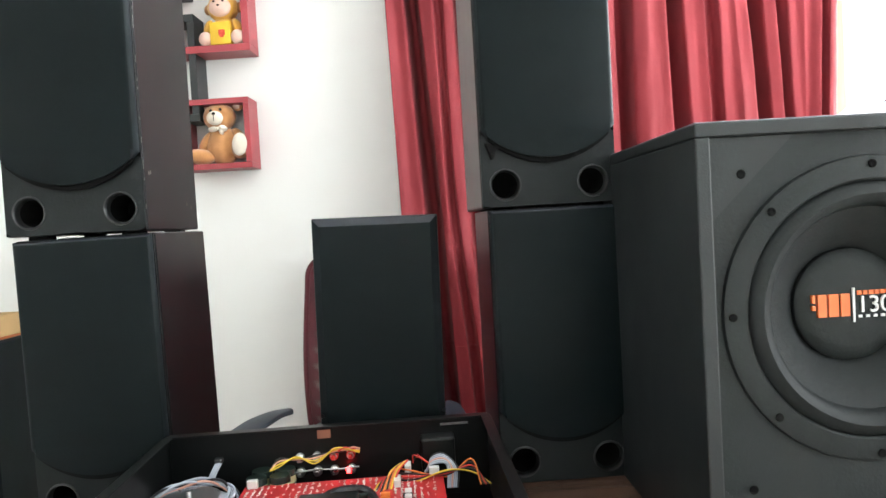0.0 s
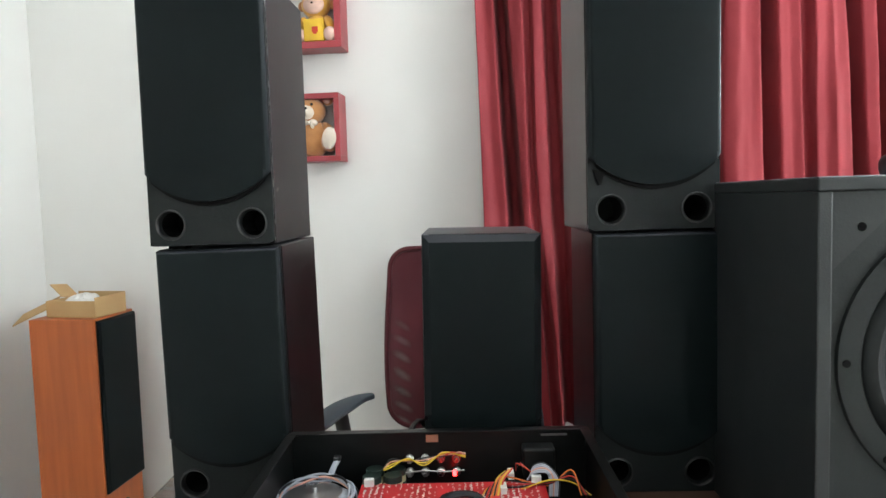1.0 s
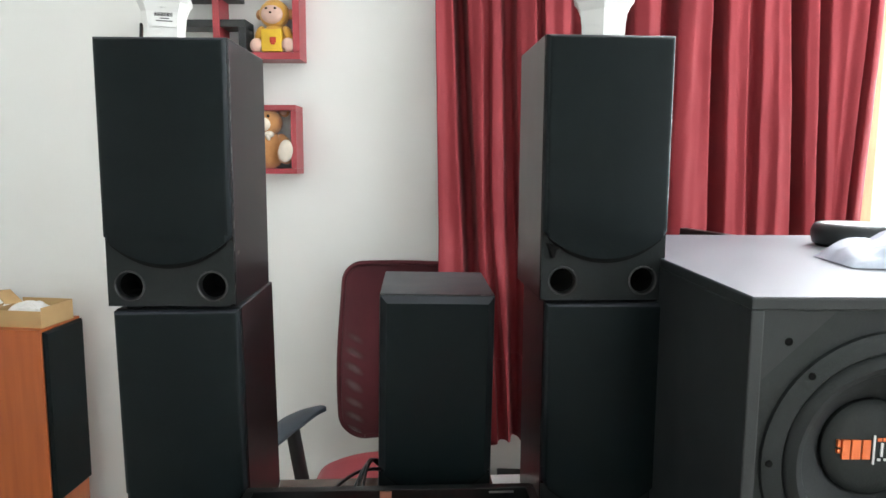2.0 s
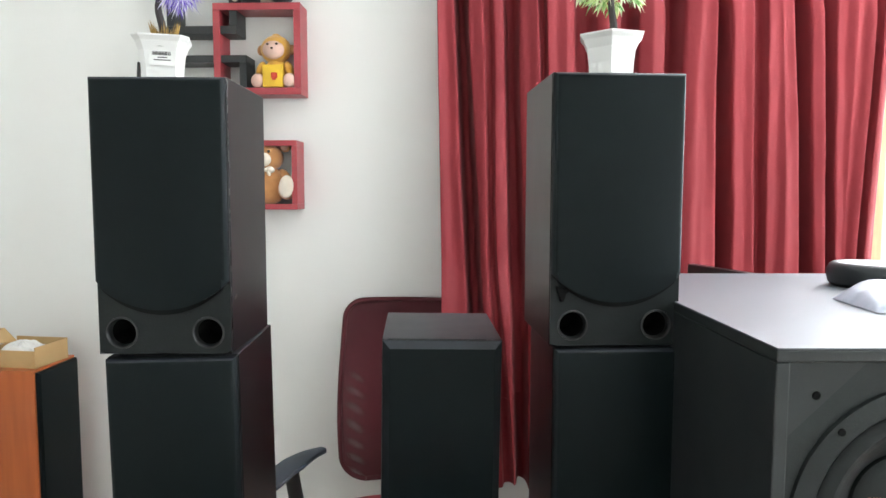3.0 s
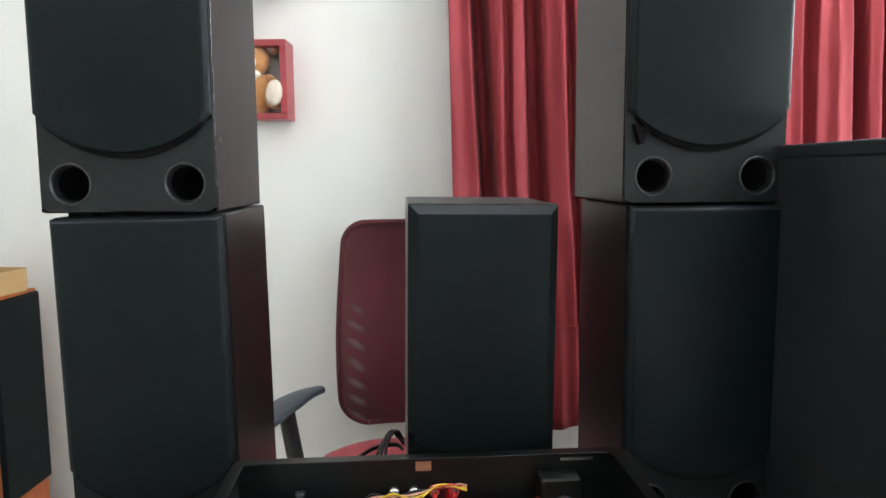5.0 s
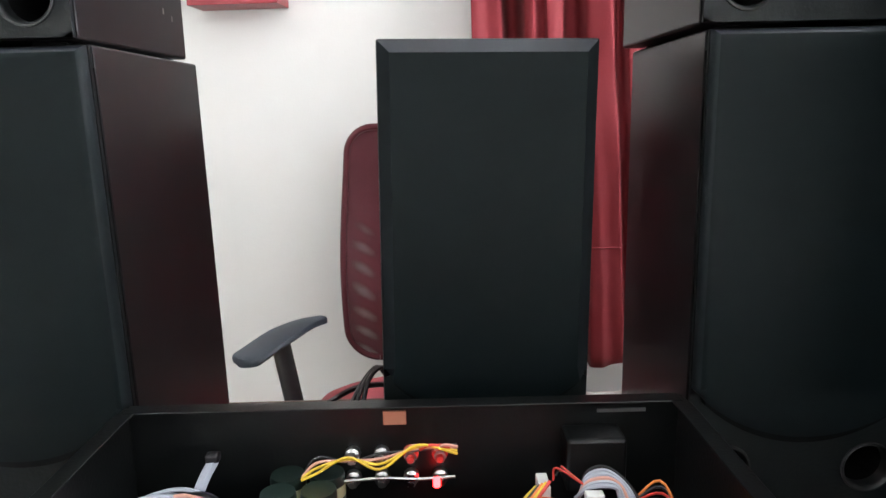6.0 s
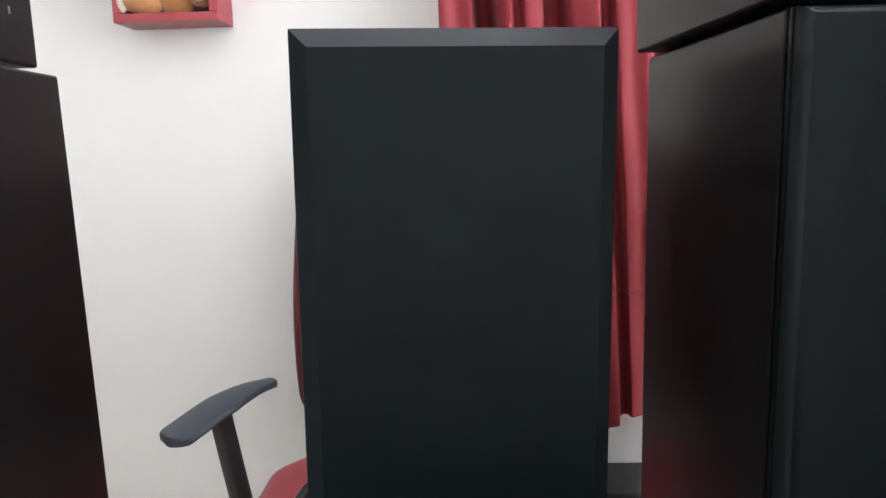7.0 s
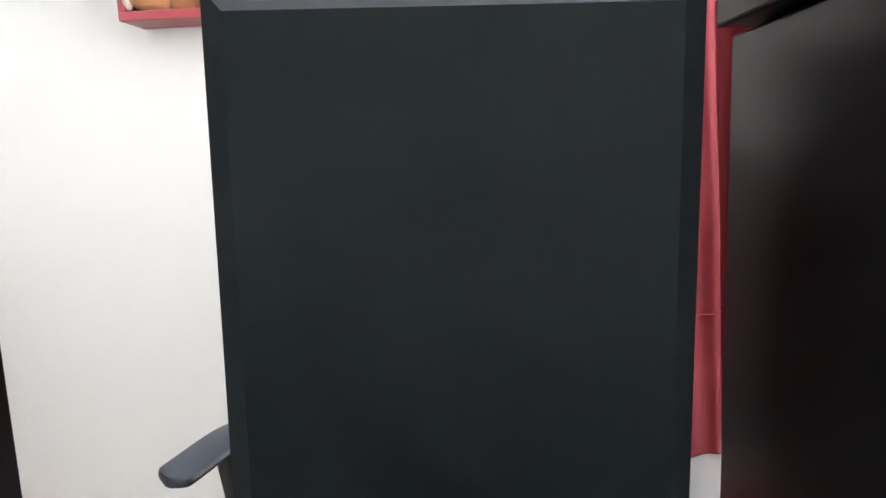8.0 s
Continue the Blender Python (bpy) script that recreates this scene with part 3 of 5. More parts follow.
    font = bpy.data.curves.new("figure", "FONT")
    font.body, font.size, font.extrude = "1300", 0.026, 0.0012
    holder = new("figure_source", font)
    mesh = bpy.data.meshes.new_from_object(holder)
    bpy.data.objects.remove(holder)
    mesh.materials.clear()
    mesh.materials.append(WHITE_PRINT)
    fig = new("figure", mesh)
    fig.parent = cap
    fig.matrix_local = pose(cx + 0.003, y + 0.001, cz - 0.0085, 90, 0, 0)


subwoofer()

device = thing("smart_speaker", pose(0.725, 1.235, 1.23, 0, 0, 10), "dark grey round puck-shaped speaker lying on the subwoofer", "speaker")
part("body", lathe([(0, 0), (0.066, 0.0), (0.074, 0.006), (0.077, 0.018), (0.077, 0.03), (0.073, 0.039), (0.067, 0.043), (0.06, 0.0425)], 40), SUB_SHELL, device, smooth=True)
part("top_disc", lathe([(0.0605, 0.0425), (0.058, 0.0415), (0, 0.0415)], 40), surface("pale grey top", (0.4, 0.42, 0.45), scale=9, rough=0.3), device, "pale grey glossy top")

bm = bmesh.new()
n = 26
grid = [[bm.verts.new((0.26 * i / n, 0.14 * j / n, 0.058 * abs(math.sin(math.pi * i / n)) ** 0.35 * abs(math.sin(math.pi * j / n)) ** 0.5
         * (0.72 + 0.5 * i / n) * (0.75 + 0.7 * abs(noise.noise((i * 0.16, j * 0.13, 5.0)))) + 0.001)) for i in range(n + 1)] for j in range(n + 1)]
for j in range(n):
    for i in range(n):
        bm.faces.new((grid[j][i], grid[j][i + 1], grid[j + 1][i + 1], grid[j + 1][i]))
rim = [grid[0][i] for i in range(n + 1)] + [grid[j][n] for j in range(1, n + 1)] + [grid[n][i] for i in range(n - 1, -1, -1)] + [grid[j][0] for j in range(n - 1, 0, -1)]
bm.faces.new(list(reversed(rim)))
sleeve = part("plastic_packet", bm, FOIL, smooth=True)
sleeve.matrix_world = pose(0.562, 0.94, 1.2305, 0, 0, -3)
tagged(sleeve, "crumpled pale plastic packet on top of the subwoofer", "packet")

panel = part("dark_board", box((-0.012, 0, 0), (0.012, 0.42, 1.205), 0.003), BLACK_LACQUER)
panel.matrix_world = pose(0.74, 1.47, 0, 0, 0, 20)
tagged(panel, "upright black lacquered board standing behind the desk", "board")
low_box = part("low_cabinet", box((0.1, 2.0, 0), (1.0, 2.148, 0.36), 0.004), BLACK_LACQUER)
tagged(low_box, "low black box along the wall beneath the curtain", "cabinet")


# ---------------------------------------------------------------- open amplifier
def wire(points, radius, material, parent, name="wire"):
    return part(name, tube(points, radius, 6, 6), material, parent, smooth=True)


COPPER_RED = surface("red circuit board", (0.5, 0.02, 0.025), (0.4, 0.015, 0.02), scale=30, rough=0.35, bump=0.05)
SOLDER = surface("white print and solder", (0.75, 0.72, 0.68), scale=90, rough=0.35)
YELLOW_WIRE = surface("yellow wire", (0.75, 0.52, 0.04), scale=50, rough=0.45)
BLACK_WIRE = surface("black wire", (0.015, 0.015, 0.018), scale=50, rough=0.4)
RED_WIRE = surface("red wire", (0.6, 0.04, 0.03), scale=50, rough=0.45)
ORANGE_WIRE = surface("orange wire", (0.75, 0.2, 0.04), scale=50, rough=0.45)
GREY_WIRE = surface("grey-blue wire", (0.42, 0.46, 0.52), (0.34, 0.36, 0.44), scale=30, rough=0.5)
PINK_WIRE = surface("salmon wire", (0.7, 0.36, 0.28), scale=50, rough=0.5)
CAN = surface("dark green capacitor sleeve", (0.012, 0.024, 0.02), scale=20, rough=0.35)
CAN_BAND = surface("pale yellow band", (0.55, 0.55, 0.32), scale=20, rough=0.5)
TAPE = surface("grey-white transformer wrap", (0.45, 0.48, 0.53), (0.3, 0.33, 0.38), scale=22, rough=0.45, bump=0.3, bump_scale=90)
TAN = surface("tan fibre tab", (0.34, 0.14, 0.085), scale=30, rough=0.7)
LED_RED = glowing("lit red lamp", (1.0, 0.012, 0.012), 30.0)


def amplifier():
    ob = thing("amplifier", pose(-0.1225, 0.972, DESK_Z, 0, 0, 5), "opened black audio amplifier with a red circuit board and loose wiring", "amplifier")
    w, d, h, t = 0.452, 0.36, 0.121, 0.004
    part("base_plate", box((-w / 2, -d, 0.004), (w / 2, 0, 0.008)), CHASSIS, ob)
    part("back_panel", box((-w / 2, -t, 0.0085), (w / 2, 0.002, h), 0.001), CHASSIS, ob)
    part("back_lip", box((-w / 2, -0.014, h - 0.0005), (w / 2, 0.002, h + 0.0015), 0.0007), CHASSIS, ob)
    for s in (-1, 1):
        x = s * (w / 2 + 0.0025)
        part("side_panel", box((x - 0.002, -d, 0.006), (x + 0.002, 0.002, h), 0.001), CHASSIS, ob)
        part("side_lip", box((x - (0.012 if s > 0 else 0.002), -d, h + 0.0002), (x + (0.002 if s > 0 else 0.012), -0.0145, h + 0.0018), 0.0007), CHASSIS, ob)
        for y in (-d + 0.04, -0.04):
            part("foot", lathe([(0, 0), (0.012, 0), (0.013, 0.004), (0, 0.0042)], 16, pose(s * (w / 2 - 0.03), y, 0)), RUBBER, ob)
    part("front_panel", box((-w / 2 - 0.006, -d - 0.008, 0.004), (w / 2 + 0.006, -d - 0.001, h + 0.002), 0.002), CHASSIS, ob)
    part("tab", box((-0.018, -0.0072, h - 0.017), (0.001, -0.0045, h - 0.005), 0.0005), TAN, ob, "tan fibre tab")
    part("mains_inlet", box((0.128, -0.034, 0.055), (0.176, -0.0045, 0.1), 0.003), CHASSIS, ob, "black moulded mains inlet")
    part("slot", box((0.158, -0.0058, h - 0.011), (0.198, -0.0046, h - 0.008)), STEEL, ob, "bright bare-metal slot")

    # circuit board on spacers, with tracks, pins and small components
    bx0, bx1, by0, by1, bz = -0.112, 0.156, -0.3, -0.054, 0.058
    board = part("circuit_board", box((bx0, by0, bz), (bx1, by1, bz + 0.0018), 0.0003), COPPER_RED, ob, "red circuit board with white print")
    for x in (bx0 + 0.006, bx1 - 0.006):
        for y in (by0 + 0.006, by1 - 0.006):
            part("spacer", lathe([(0, 0.008), (0.003, 0.008), (0.003, bz), (0, bz)], 8, pose(x, y, 0)), STEEL, board)
    rnd = random.Random(11)
    bm = bmesh.new()
    for i in range(2300):
        # print in upright rows with gaps between the groups
        x, y = bx0 + 0.008 + 0.0085 * rnd.randrange(30) + rnd.uniform(-0.0012, 0.0012), rnd.uniform(by0 + 0.004, by1 - 0.004)
        if rnd.random() < 0.75 and int((x - bx0) / 0.034) % 2:
            continue
        a, length = rnd.choice((90, 90, 90, 45, 135)), rnd.uniform(0.0012, 0.0055)
        add_box(bm, (-length / 2, -0.0006, 0), (length / 2, 0.0006, rnd.uniform(0.0004, 0.0012)), turn=pose(x, y, bz + 0.0018, 0, 0, a))
    tagged(part("solder_print", bm, SOLDER, board), "white print and solder blobs", kind="stuff")
    for x in (bx0 + 0.012, bx1 - 0.012):
        part("terminal", box((x - 0.007, by1 - 0.012, bz + 0.002), (x + 0.007, by1 - 0.003, bz + 0.013), 0.001), POT_WHITE, board, "white plastic connector")
    for i in range(7):
        x, y = -0.06 + 0.028 * i, by0 + rnd.uniform(0.05, 0.19)
        part("film_capacitor", box((x - 0.006, y - 0.003, bz + 0.002), (x + 0.006, y + 0.003, bz + 0.012), 0.0012), rnd.choice((ORANGE_WIRE, CAN, TAN)), board)
    part("heat_sink", box((-0.02, -0.2, bz + 0.003), (0.05, -0.17, bz + 0.03), 0.002), CHASSIS, board)
    for i in range(4):
        x = 0.09 + 0.014 * (i % 2)
        y = -0.2 + 0.05 * i
        part("plug", box((x, y, bz + 0.002), (x + 0.009, y + 0.022, bz + 0.012), 0.001), POT_WHITE, board, "white plastic plug")

    # transformer with its clamp and leads
    tr = part("transformer", lathe([(0.014, 0.01), (0.03, 0.008), (0.05, 0.014), (0.059, 0.035), (0.054, 0.057), (0.036, 0.067), (0.019, 0.061), (0.014, 0.03), (0.014, 0.01)], 36,
              pose(-0.172, -0.1, 0)), TAPE, ob, "round taped transformer", smooth=True)
    part("clamp_plate", lathe([(0, 0.064), (0.037, 0.066), (0.039, 0.068), (0.004, 0.07), (0.004, 0.077), (0, 0.077)], 24, pose(-0.172, -0.1, 0)), STEEL, tr, smooth=True)
    wire([(-0.165, -0.05, 0.055), (-0.158, -0.035, 0.075), (-0.151, -0.028, 0.088)], 0.0048, GREY_WIRE, tr, "sleeved_lead")
    part("lead_end", box((-0.157, -0.033, 0.087), (-0.146, -0.023, 0.094), 0.002), BLACK_WIRE, tr)
    for k in range(7):
        # bundle of windings that circles the rim behind the clamp
        o, q = 0.0025 * math.cos(k * 0.9), 0.0025 * math.sin(k * 0.9)
        ring = [(-0.172 + (0.052 + o + 0.002 * math.sin(1.7 * k + 0.05 * a)) * math.cos(math.radians(a)), -0.1 + (0.052 + o) * math.sin(math.radians(a)), 0.063 + q + 0.006 * math.sin(math.radians(a)) + 0.003 * math.sin(2.3 * k + 0.06 * a)) for a in range(-20, 201, 22)]
        wire(ring, 0.0018, (GREY_WIRE, GREY_WIRE, BLACK_WIRE, GREY_WIRE, PINK_WIRE, GREY_WIRE, GREY_WIRE)[k], tr, "lead")
    for k in range(2):
        wire([(-0.215 + 0.004 * k, -0.07, 0.04), (-0.2 + 0.005 * k, -0.05, 0.064 + 0.002 * k), (-0.165, -0.045, 0.067 + 0.001 * k), (-0.12 + 0.002 * k, -0.07, 0.06), (-0.112, -0.11, 0.03)],
             0.0021, (GREY_WIRE, BLACK_WIRE, GREY_WIRE, GREY_WIRE, BLACK_WIRE)[k], tr, "lead")

    # reservoir capacitors
    for k, (x, y) in enumerate(((-0.098, -0.046), (-0.067, -0.043), (-0.096, -0.018), (-0.064, -0.017))):
        can = part("capacitor", lathe([(0, 0.009), (0.0135, 0.009), (0.0142, 0.012), (0.0142, 0.066), (0.0135, 0.069), (0.01, 0.0685), (0, 0.068)], 24, pose(x, y, 0)), CAN, ob,
                   "dark green capacitor can", smooth=True)
        part("band", lathe([(0.01445, 0.05), (0.01445, 0.06)], 24, pose(x, y, 0)), CAN_BAND, can)
    # two rows of binding posts on the back panel
    for row, z in ((0, 0.058), (1, 0.079)):
        for k in range(4):
            x = -0.044 + 0.024 * k
            post = part("binding_post", lathe([(0, 0), (0.0065, 0), (0.0065, 0.006), (0.004, 0.0075), (0.0028, 0.016), (0, 0.0165)], 12, pose(x, -0.0045, z, 90, 0, 0)),
                        (STEEL, RED_WIRE)[(k > 1) and row], ob, smooth=True)
            part("nut", lathe([(0.0035, 0.009), (0.0052, 0.009), (0.0052, 0.012), (0.0035, 0.012)], 6, pose(x, -0.0045, z, 90, 0, 0)), STEEL, post)
    wire([(-0.05, -0.02, 0.062), (-0.02, -0.022, 0.065), (0.01, -0.021, 0.063), (0.04, -0.022, 0.065)], 0.0014, STEEL, ob, "bus_wire")
    part("indicator_lamp", lathe([(0, 0.008), (0.0028, 0.008), (0.003, 0.013), (0.002, 0.0155), (0, 0.016)], 12, pose(0.025, -0.024, 0.05)), LED_RED, ob, "lit red indicator lamp", smooth=True)
    for k in range(4):
        o = 0.003 * (k - 1.5)
        wire([(-0.082, -0.03 + o, 0.072), (-0.07, -0.026 + o, 0.08 + o), (-0.045, -0.024 + o, 0.083 - o), (-0.02, -0.022 + o, 0.08 + o), (0.01, -0.02 + o, 0.09 - o), (0.042, -0.018 + o, 0.087 + 0.4 * o)],
             0.0012, (YELLOW_WIRE, YELLOW_WIRE, PINK_WIRE, BLACK_WIRE)[k], ob)
    for k in range(3):
        wire([(0.0 + 0.012 * k, -0.02, 0.088), (0.008 + 0.012 * k, -0.024, 0.094), (0.03 + 0.006 * k, -0.02, 0.09)], 0.0013, (PINK_WIRE, RED_WIRE, PINK_WIRE)[k], ob)
    # harness on the other side
    for k in range(5):
        o = 0.0034 * (k - 2)
        wire([(0.068 + o, -0.11, 0.058), (0.082 + o, -0.082, 0.07 + o), (0.11, -0.075 + o, 0.064 + o), (0.16, -0.07 + o, 0.063 - o), (0.196, -0.06 + o, 0.068 + o), (0.212 - o, -0.085, 0.05)],
             0.00115, (YELLOW_WIRE, BLACK_WIRE, RED_WIRE, BLACK_WIRE, ORANGE_WIRE, BLACK_WIRE, RED_WIRE)[k], ob)
    for k in range(5):
        o = 0.0026 * (k - 2)
        wire([(0.082 + o, -0.105, 0.056), (0.09 + o, -0.083, 0.074), (0.104 + o, -0.066, 0.082 + 0.4 * o)], 0.0014, (YELLOW_WIRE, BLACK_WIRE, ORANGE_WIRE, YELLOW_WIRE, RED_WIRE)[k], ob)
    for k in range(6):
        o = 0.0026 * (k - 2.5)
        wire([(0.134 + 0.3 * o, -0.05, 0.06), (0.142, -0.05 + o, 0.075 + 0.4 * o), (0.158, -0.054 + o, 0.079 + 0.6 * o), (0.17 + o, -0.06, 0.066), (0.168 + o, -0.075, 0.045)], 0.0017,
             (GREY_WIRE, GREY_WIRE, PINK_WIRE, GREY_WIRE, GREY_WIRE, BLACK_WIRE)[k], ob)
    for k in range(4):
        wire([(0.14, -0.05, 0.07), (0.13 - 0.004 * k, -0.045, 0.077 + 0.002 * k), (0.122 - 0.002 * k, -0.042, 0.083 - 0.004 * k)], 0.0009, (RED_WIRE, ORANGE_WIRE, CAN, RED_WIRE)[k], ob)
    wire([(0.0, -0.22, 0.08), (0.01, -0.135, 0.072), (0.05, -0.12, 0.07), (0.07, -0.15, 0.063), (0.075, -0.22, 0.064)], 0.005, BLACK_WIRE, ob, "flat_cable")


amplifier()

# added pale piece that stands for light reflected in the glossy desk top
sheet = part("desk_sheen", box((-0.036, -0.034, 0), (0.036, 0.034, 0.0012)), PAPER)
sheet.matrix_world = pose(0.087, 1.246, DESK_Z + 0.0005, 0, 0, 5.5)
tagged(sheet, "small pale flat piece standing for the reflection on the desk", "paper")

leads = thing("speaker_cables", pose(0, 0, 0), "black speaker cables looped on the desk behind the amplifier", "cable")
wire([(-0.31, 1.0, 0.746), (-0.285, 1.08, 0.749), (-0.255, 1.16, 0.762), (-0.222, 1.225, 0.766), (-0.19, 1.275, 0.752), (-0.182, 1.31, 0.73)], 0.0035, BLACK_WIRE, leads, "cable")
for o in (0.0, 0.009, 0.02):
    wire([(-0.235 + o, 1.07, 0.746), (-0.22 + o, 1.13, 0.757), (-0.205 + 0.5 * o, 1.19, 0.785 + 0.3 * o), (-0.193 + 0.4 * o, 1.23, 0.793), (-0.184 + 0.3 * o, 1.25, 0.775), (-0.178, 1.28, 0.752)], 0.0026, BLACK_WIRE, leads, "cable")


# ---------------------------------------------------------------- chair
def office_chair():
    ob = thing("office_chair", pose(-0.21, 1.8, 0), "office chair with wine red mesh back and grey arm pads", "chair")
    w, z0, z1, yb = 0.412, 0.497, 1.063, 0.27

    def outline(x_frac, z_frac):
        """Back panel, narrower and rounder below; x_frac and z_frac from -1 to 1."""
        r = 0.075 if z_frac < 0 else 0.06
        z = z0 + (z1 - z0) * (z_frac + 1) / 2
        edge = min(z - z0, z1 - z)
        inset = r - math.sqrt(max(0.0, r * r - (r - edge) ** 2)) if edge < r else 0.0
        half = w / 2 * (1.0 - 0.03 * z_frac + 0.03 * math.cos(2.2 * z_frac)) - inset - 0.01
        y = yb + 0.02 * (x_frac**2) * -1 - 0.022 * math.cos(2.4 * (z_frac + 0.45)) + 0.02
        return Vector((x_frac * half, y, z))

    bm = bmesh.new()
    nx, nz = 20, 48
    zs = [-math.cos(math.pi * j / nz) for j in range(nz + 1)]
    grid = [[bm.verts.new(outline(-1 + 2 * i / nx, z)) for i in range(nx + 1)] for z in zs]
    for j in range(nz):
        for i in range(nx):
            bm.faces.new((grid[j][i], grid[j][i + 1], grid[j + 1][i + 1], grid[j + 1][i]))
    back = part("backrest", bm, MESH_BACK, ob, "wine red see-through mesh backrest", smooth=True)
    rim = [outline(-1, z) for z in zs] + [outline(-1 + 2 * i / 10, 1) for i in range(1, 10)] + [outline(1, z) for z in reversed(zs)] + [outline(1 - 2 * i / 10, -1) for i in range(1, 11)]
    bm = bmesh.new()
    add_tube(bm, rim, 0.008, 8)
    part("back_rim", bm, MESH_RED, back, smooth=True)
    part("back_stem", tube([(0, 0.27, 0.62), (0, 0.26, 0.5), (0, 0.2, 0.43), (0, 0.05, 0.415)], 0.018, 10), PLASTIC, ob, smooth=True)
    # seat cushion
    bm = box((-0.235, -0.29, 0.425), (0.235, 0.19, 0.487), 0.028, 4)
    corners = [e for e in bm.edges if abs((e.verts[0].co - e.verts[1].co).normalized().z) > 0.99]
    bmesh.ops.bevel(bm, geom=corners, offset=0.03, segments=4, affect="EDGES", profile=0.5)
    bmesh.ops.subdivide_edges(bm, edges=[e for e in bm.edges if e.calc_length() > 0.15], cuts=11, use_grid_fill=True)
    for v in bm.verts:
        r = (v.co.x / 0.235) ** 2
        if v.co.y > 0.0:
            v.co.y -= 0.11 * r**1.5 * v.co.y / 0.19
        v.co.z += 0.012 * (v.co.y / 0.3) ** 2 - 0.014 * r
    part("seat", bm, SEAT_RED, ob, "padded red cloth seat", smooth=True)
    part("seat_pan", box((-0.2, -0.25, 0.405), (0.2, 0.15, 0.424), 0.008), PLASTIC, ob)
    for s in (-1, 1):
        # flared pad: from its rear tip to its blunt front, seen from above as a bent paddle
        out = (0.238, 0.268, 0.305, 0.34, 0.357) if s < 0 else (0.222, 0.228, 0.233, 0.235, 0.235)
        path = bend([(s * x, y, z) for x, y, z in zip(out, (0.165, 0.11, 0.045, -0.02, -0.052), (0.625, 0.63, 0.622, 0.606, 0.598))], 6)
        bm = bmesh.new()
        rings = []
        for i, p in enumerate(path):
            f = i / (len(path) - 1)
            half = (0.014 + 0.027 * min(1, f * 2.2)) * (1.0 if f < 0.85 else math.sqrt(max(0.02, 1 - ((f - 0.85) / 0.155) ** 2.5)))
            way = (path[min(i + 1, len(path) - 1)] - path[max(i - 1, 0)]).normalized()
            side = Vector((-way.y, way.x, 0)).normalized() * -1
            ring = []
            for k in range(12):
                a = 2 * math.pi * k / 12
                c, q = math.cos(a), math.sin(a)
                ring.append(bm.verts.new(p + side * half * math.copysign(abs(c) ** 0.6, c) + Vector((0, 0, 0.0095)) * math.copysign(abs(q) ** 0.6, q)))
            rings.append(ring)
        for a, b in zip(rings, rings[1:]):
            for k in range(12):
                bm.faces.new((a[k], a[(k + 1) % 12], b[(k + 1) % 12], b[k]))
        bm.faces.new(rings[0])
        bm.faces.new(list(reversed(rings[-1])))
        arm = part("armrest", bm, ARM_GREY, ob, "curved grey-blue arm pad", smooth=True)
        bm = bmesh.new()
        add_tube(bm, bend([(s * out[2], 0.05, 0.612), (s * (out[2] - 0.006), 0.05, 0.57), (s * (out[2] - 0.03), 0.05, 0.43), (s * (out[2] - 0.045), 0.05, 0.38), (s * 0.17, 0.05, 0.372)], 6), 0.021, 10)
        part("arm_post", bm, PLASTIC, arm, "black plastic arm post", smooth=True)
    part("gas_column", lathe([(0, 0.1), (0.026, 0.1), (0.026, 0.28), (0.015, 0.285), (0.015, 0.405), (0, 0.405)], 20), PLASTIC, ob, smooth=True)
    for k in range(5):
        a = math.radians(72 * k + 20)
        c, q = math.cos(a), math.sin(a)
        leg = part("leg", tube([(0.02 * c, 0.02 * q, 0.115), (0.15 * c, 0.15 * q, 0.1), (0.28 * c, 0.28 * q, 0.07)], 0.02, 8, ends=0.013), PLASTIC, ob, smooth=True)
        part("castor", lathe([(0, -0.02), (0.024, -0.02), (0.0275, -0.012), (0.0275, 0.012), (0.024, 0.02), (0, 0.02)], 18, pose(0.28 * c, 0.28 * q, 0.0275, 90, 0, 72 * k)), RUBBER, leg, smooth=True)


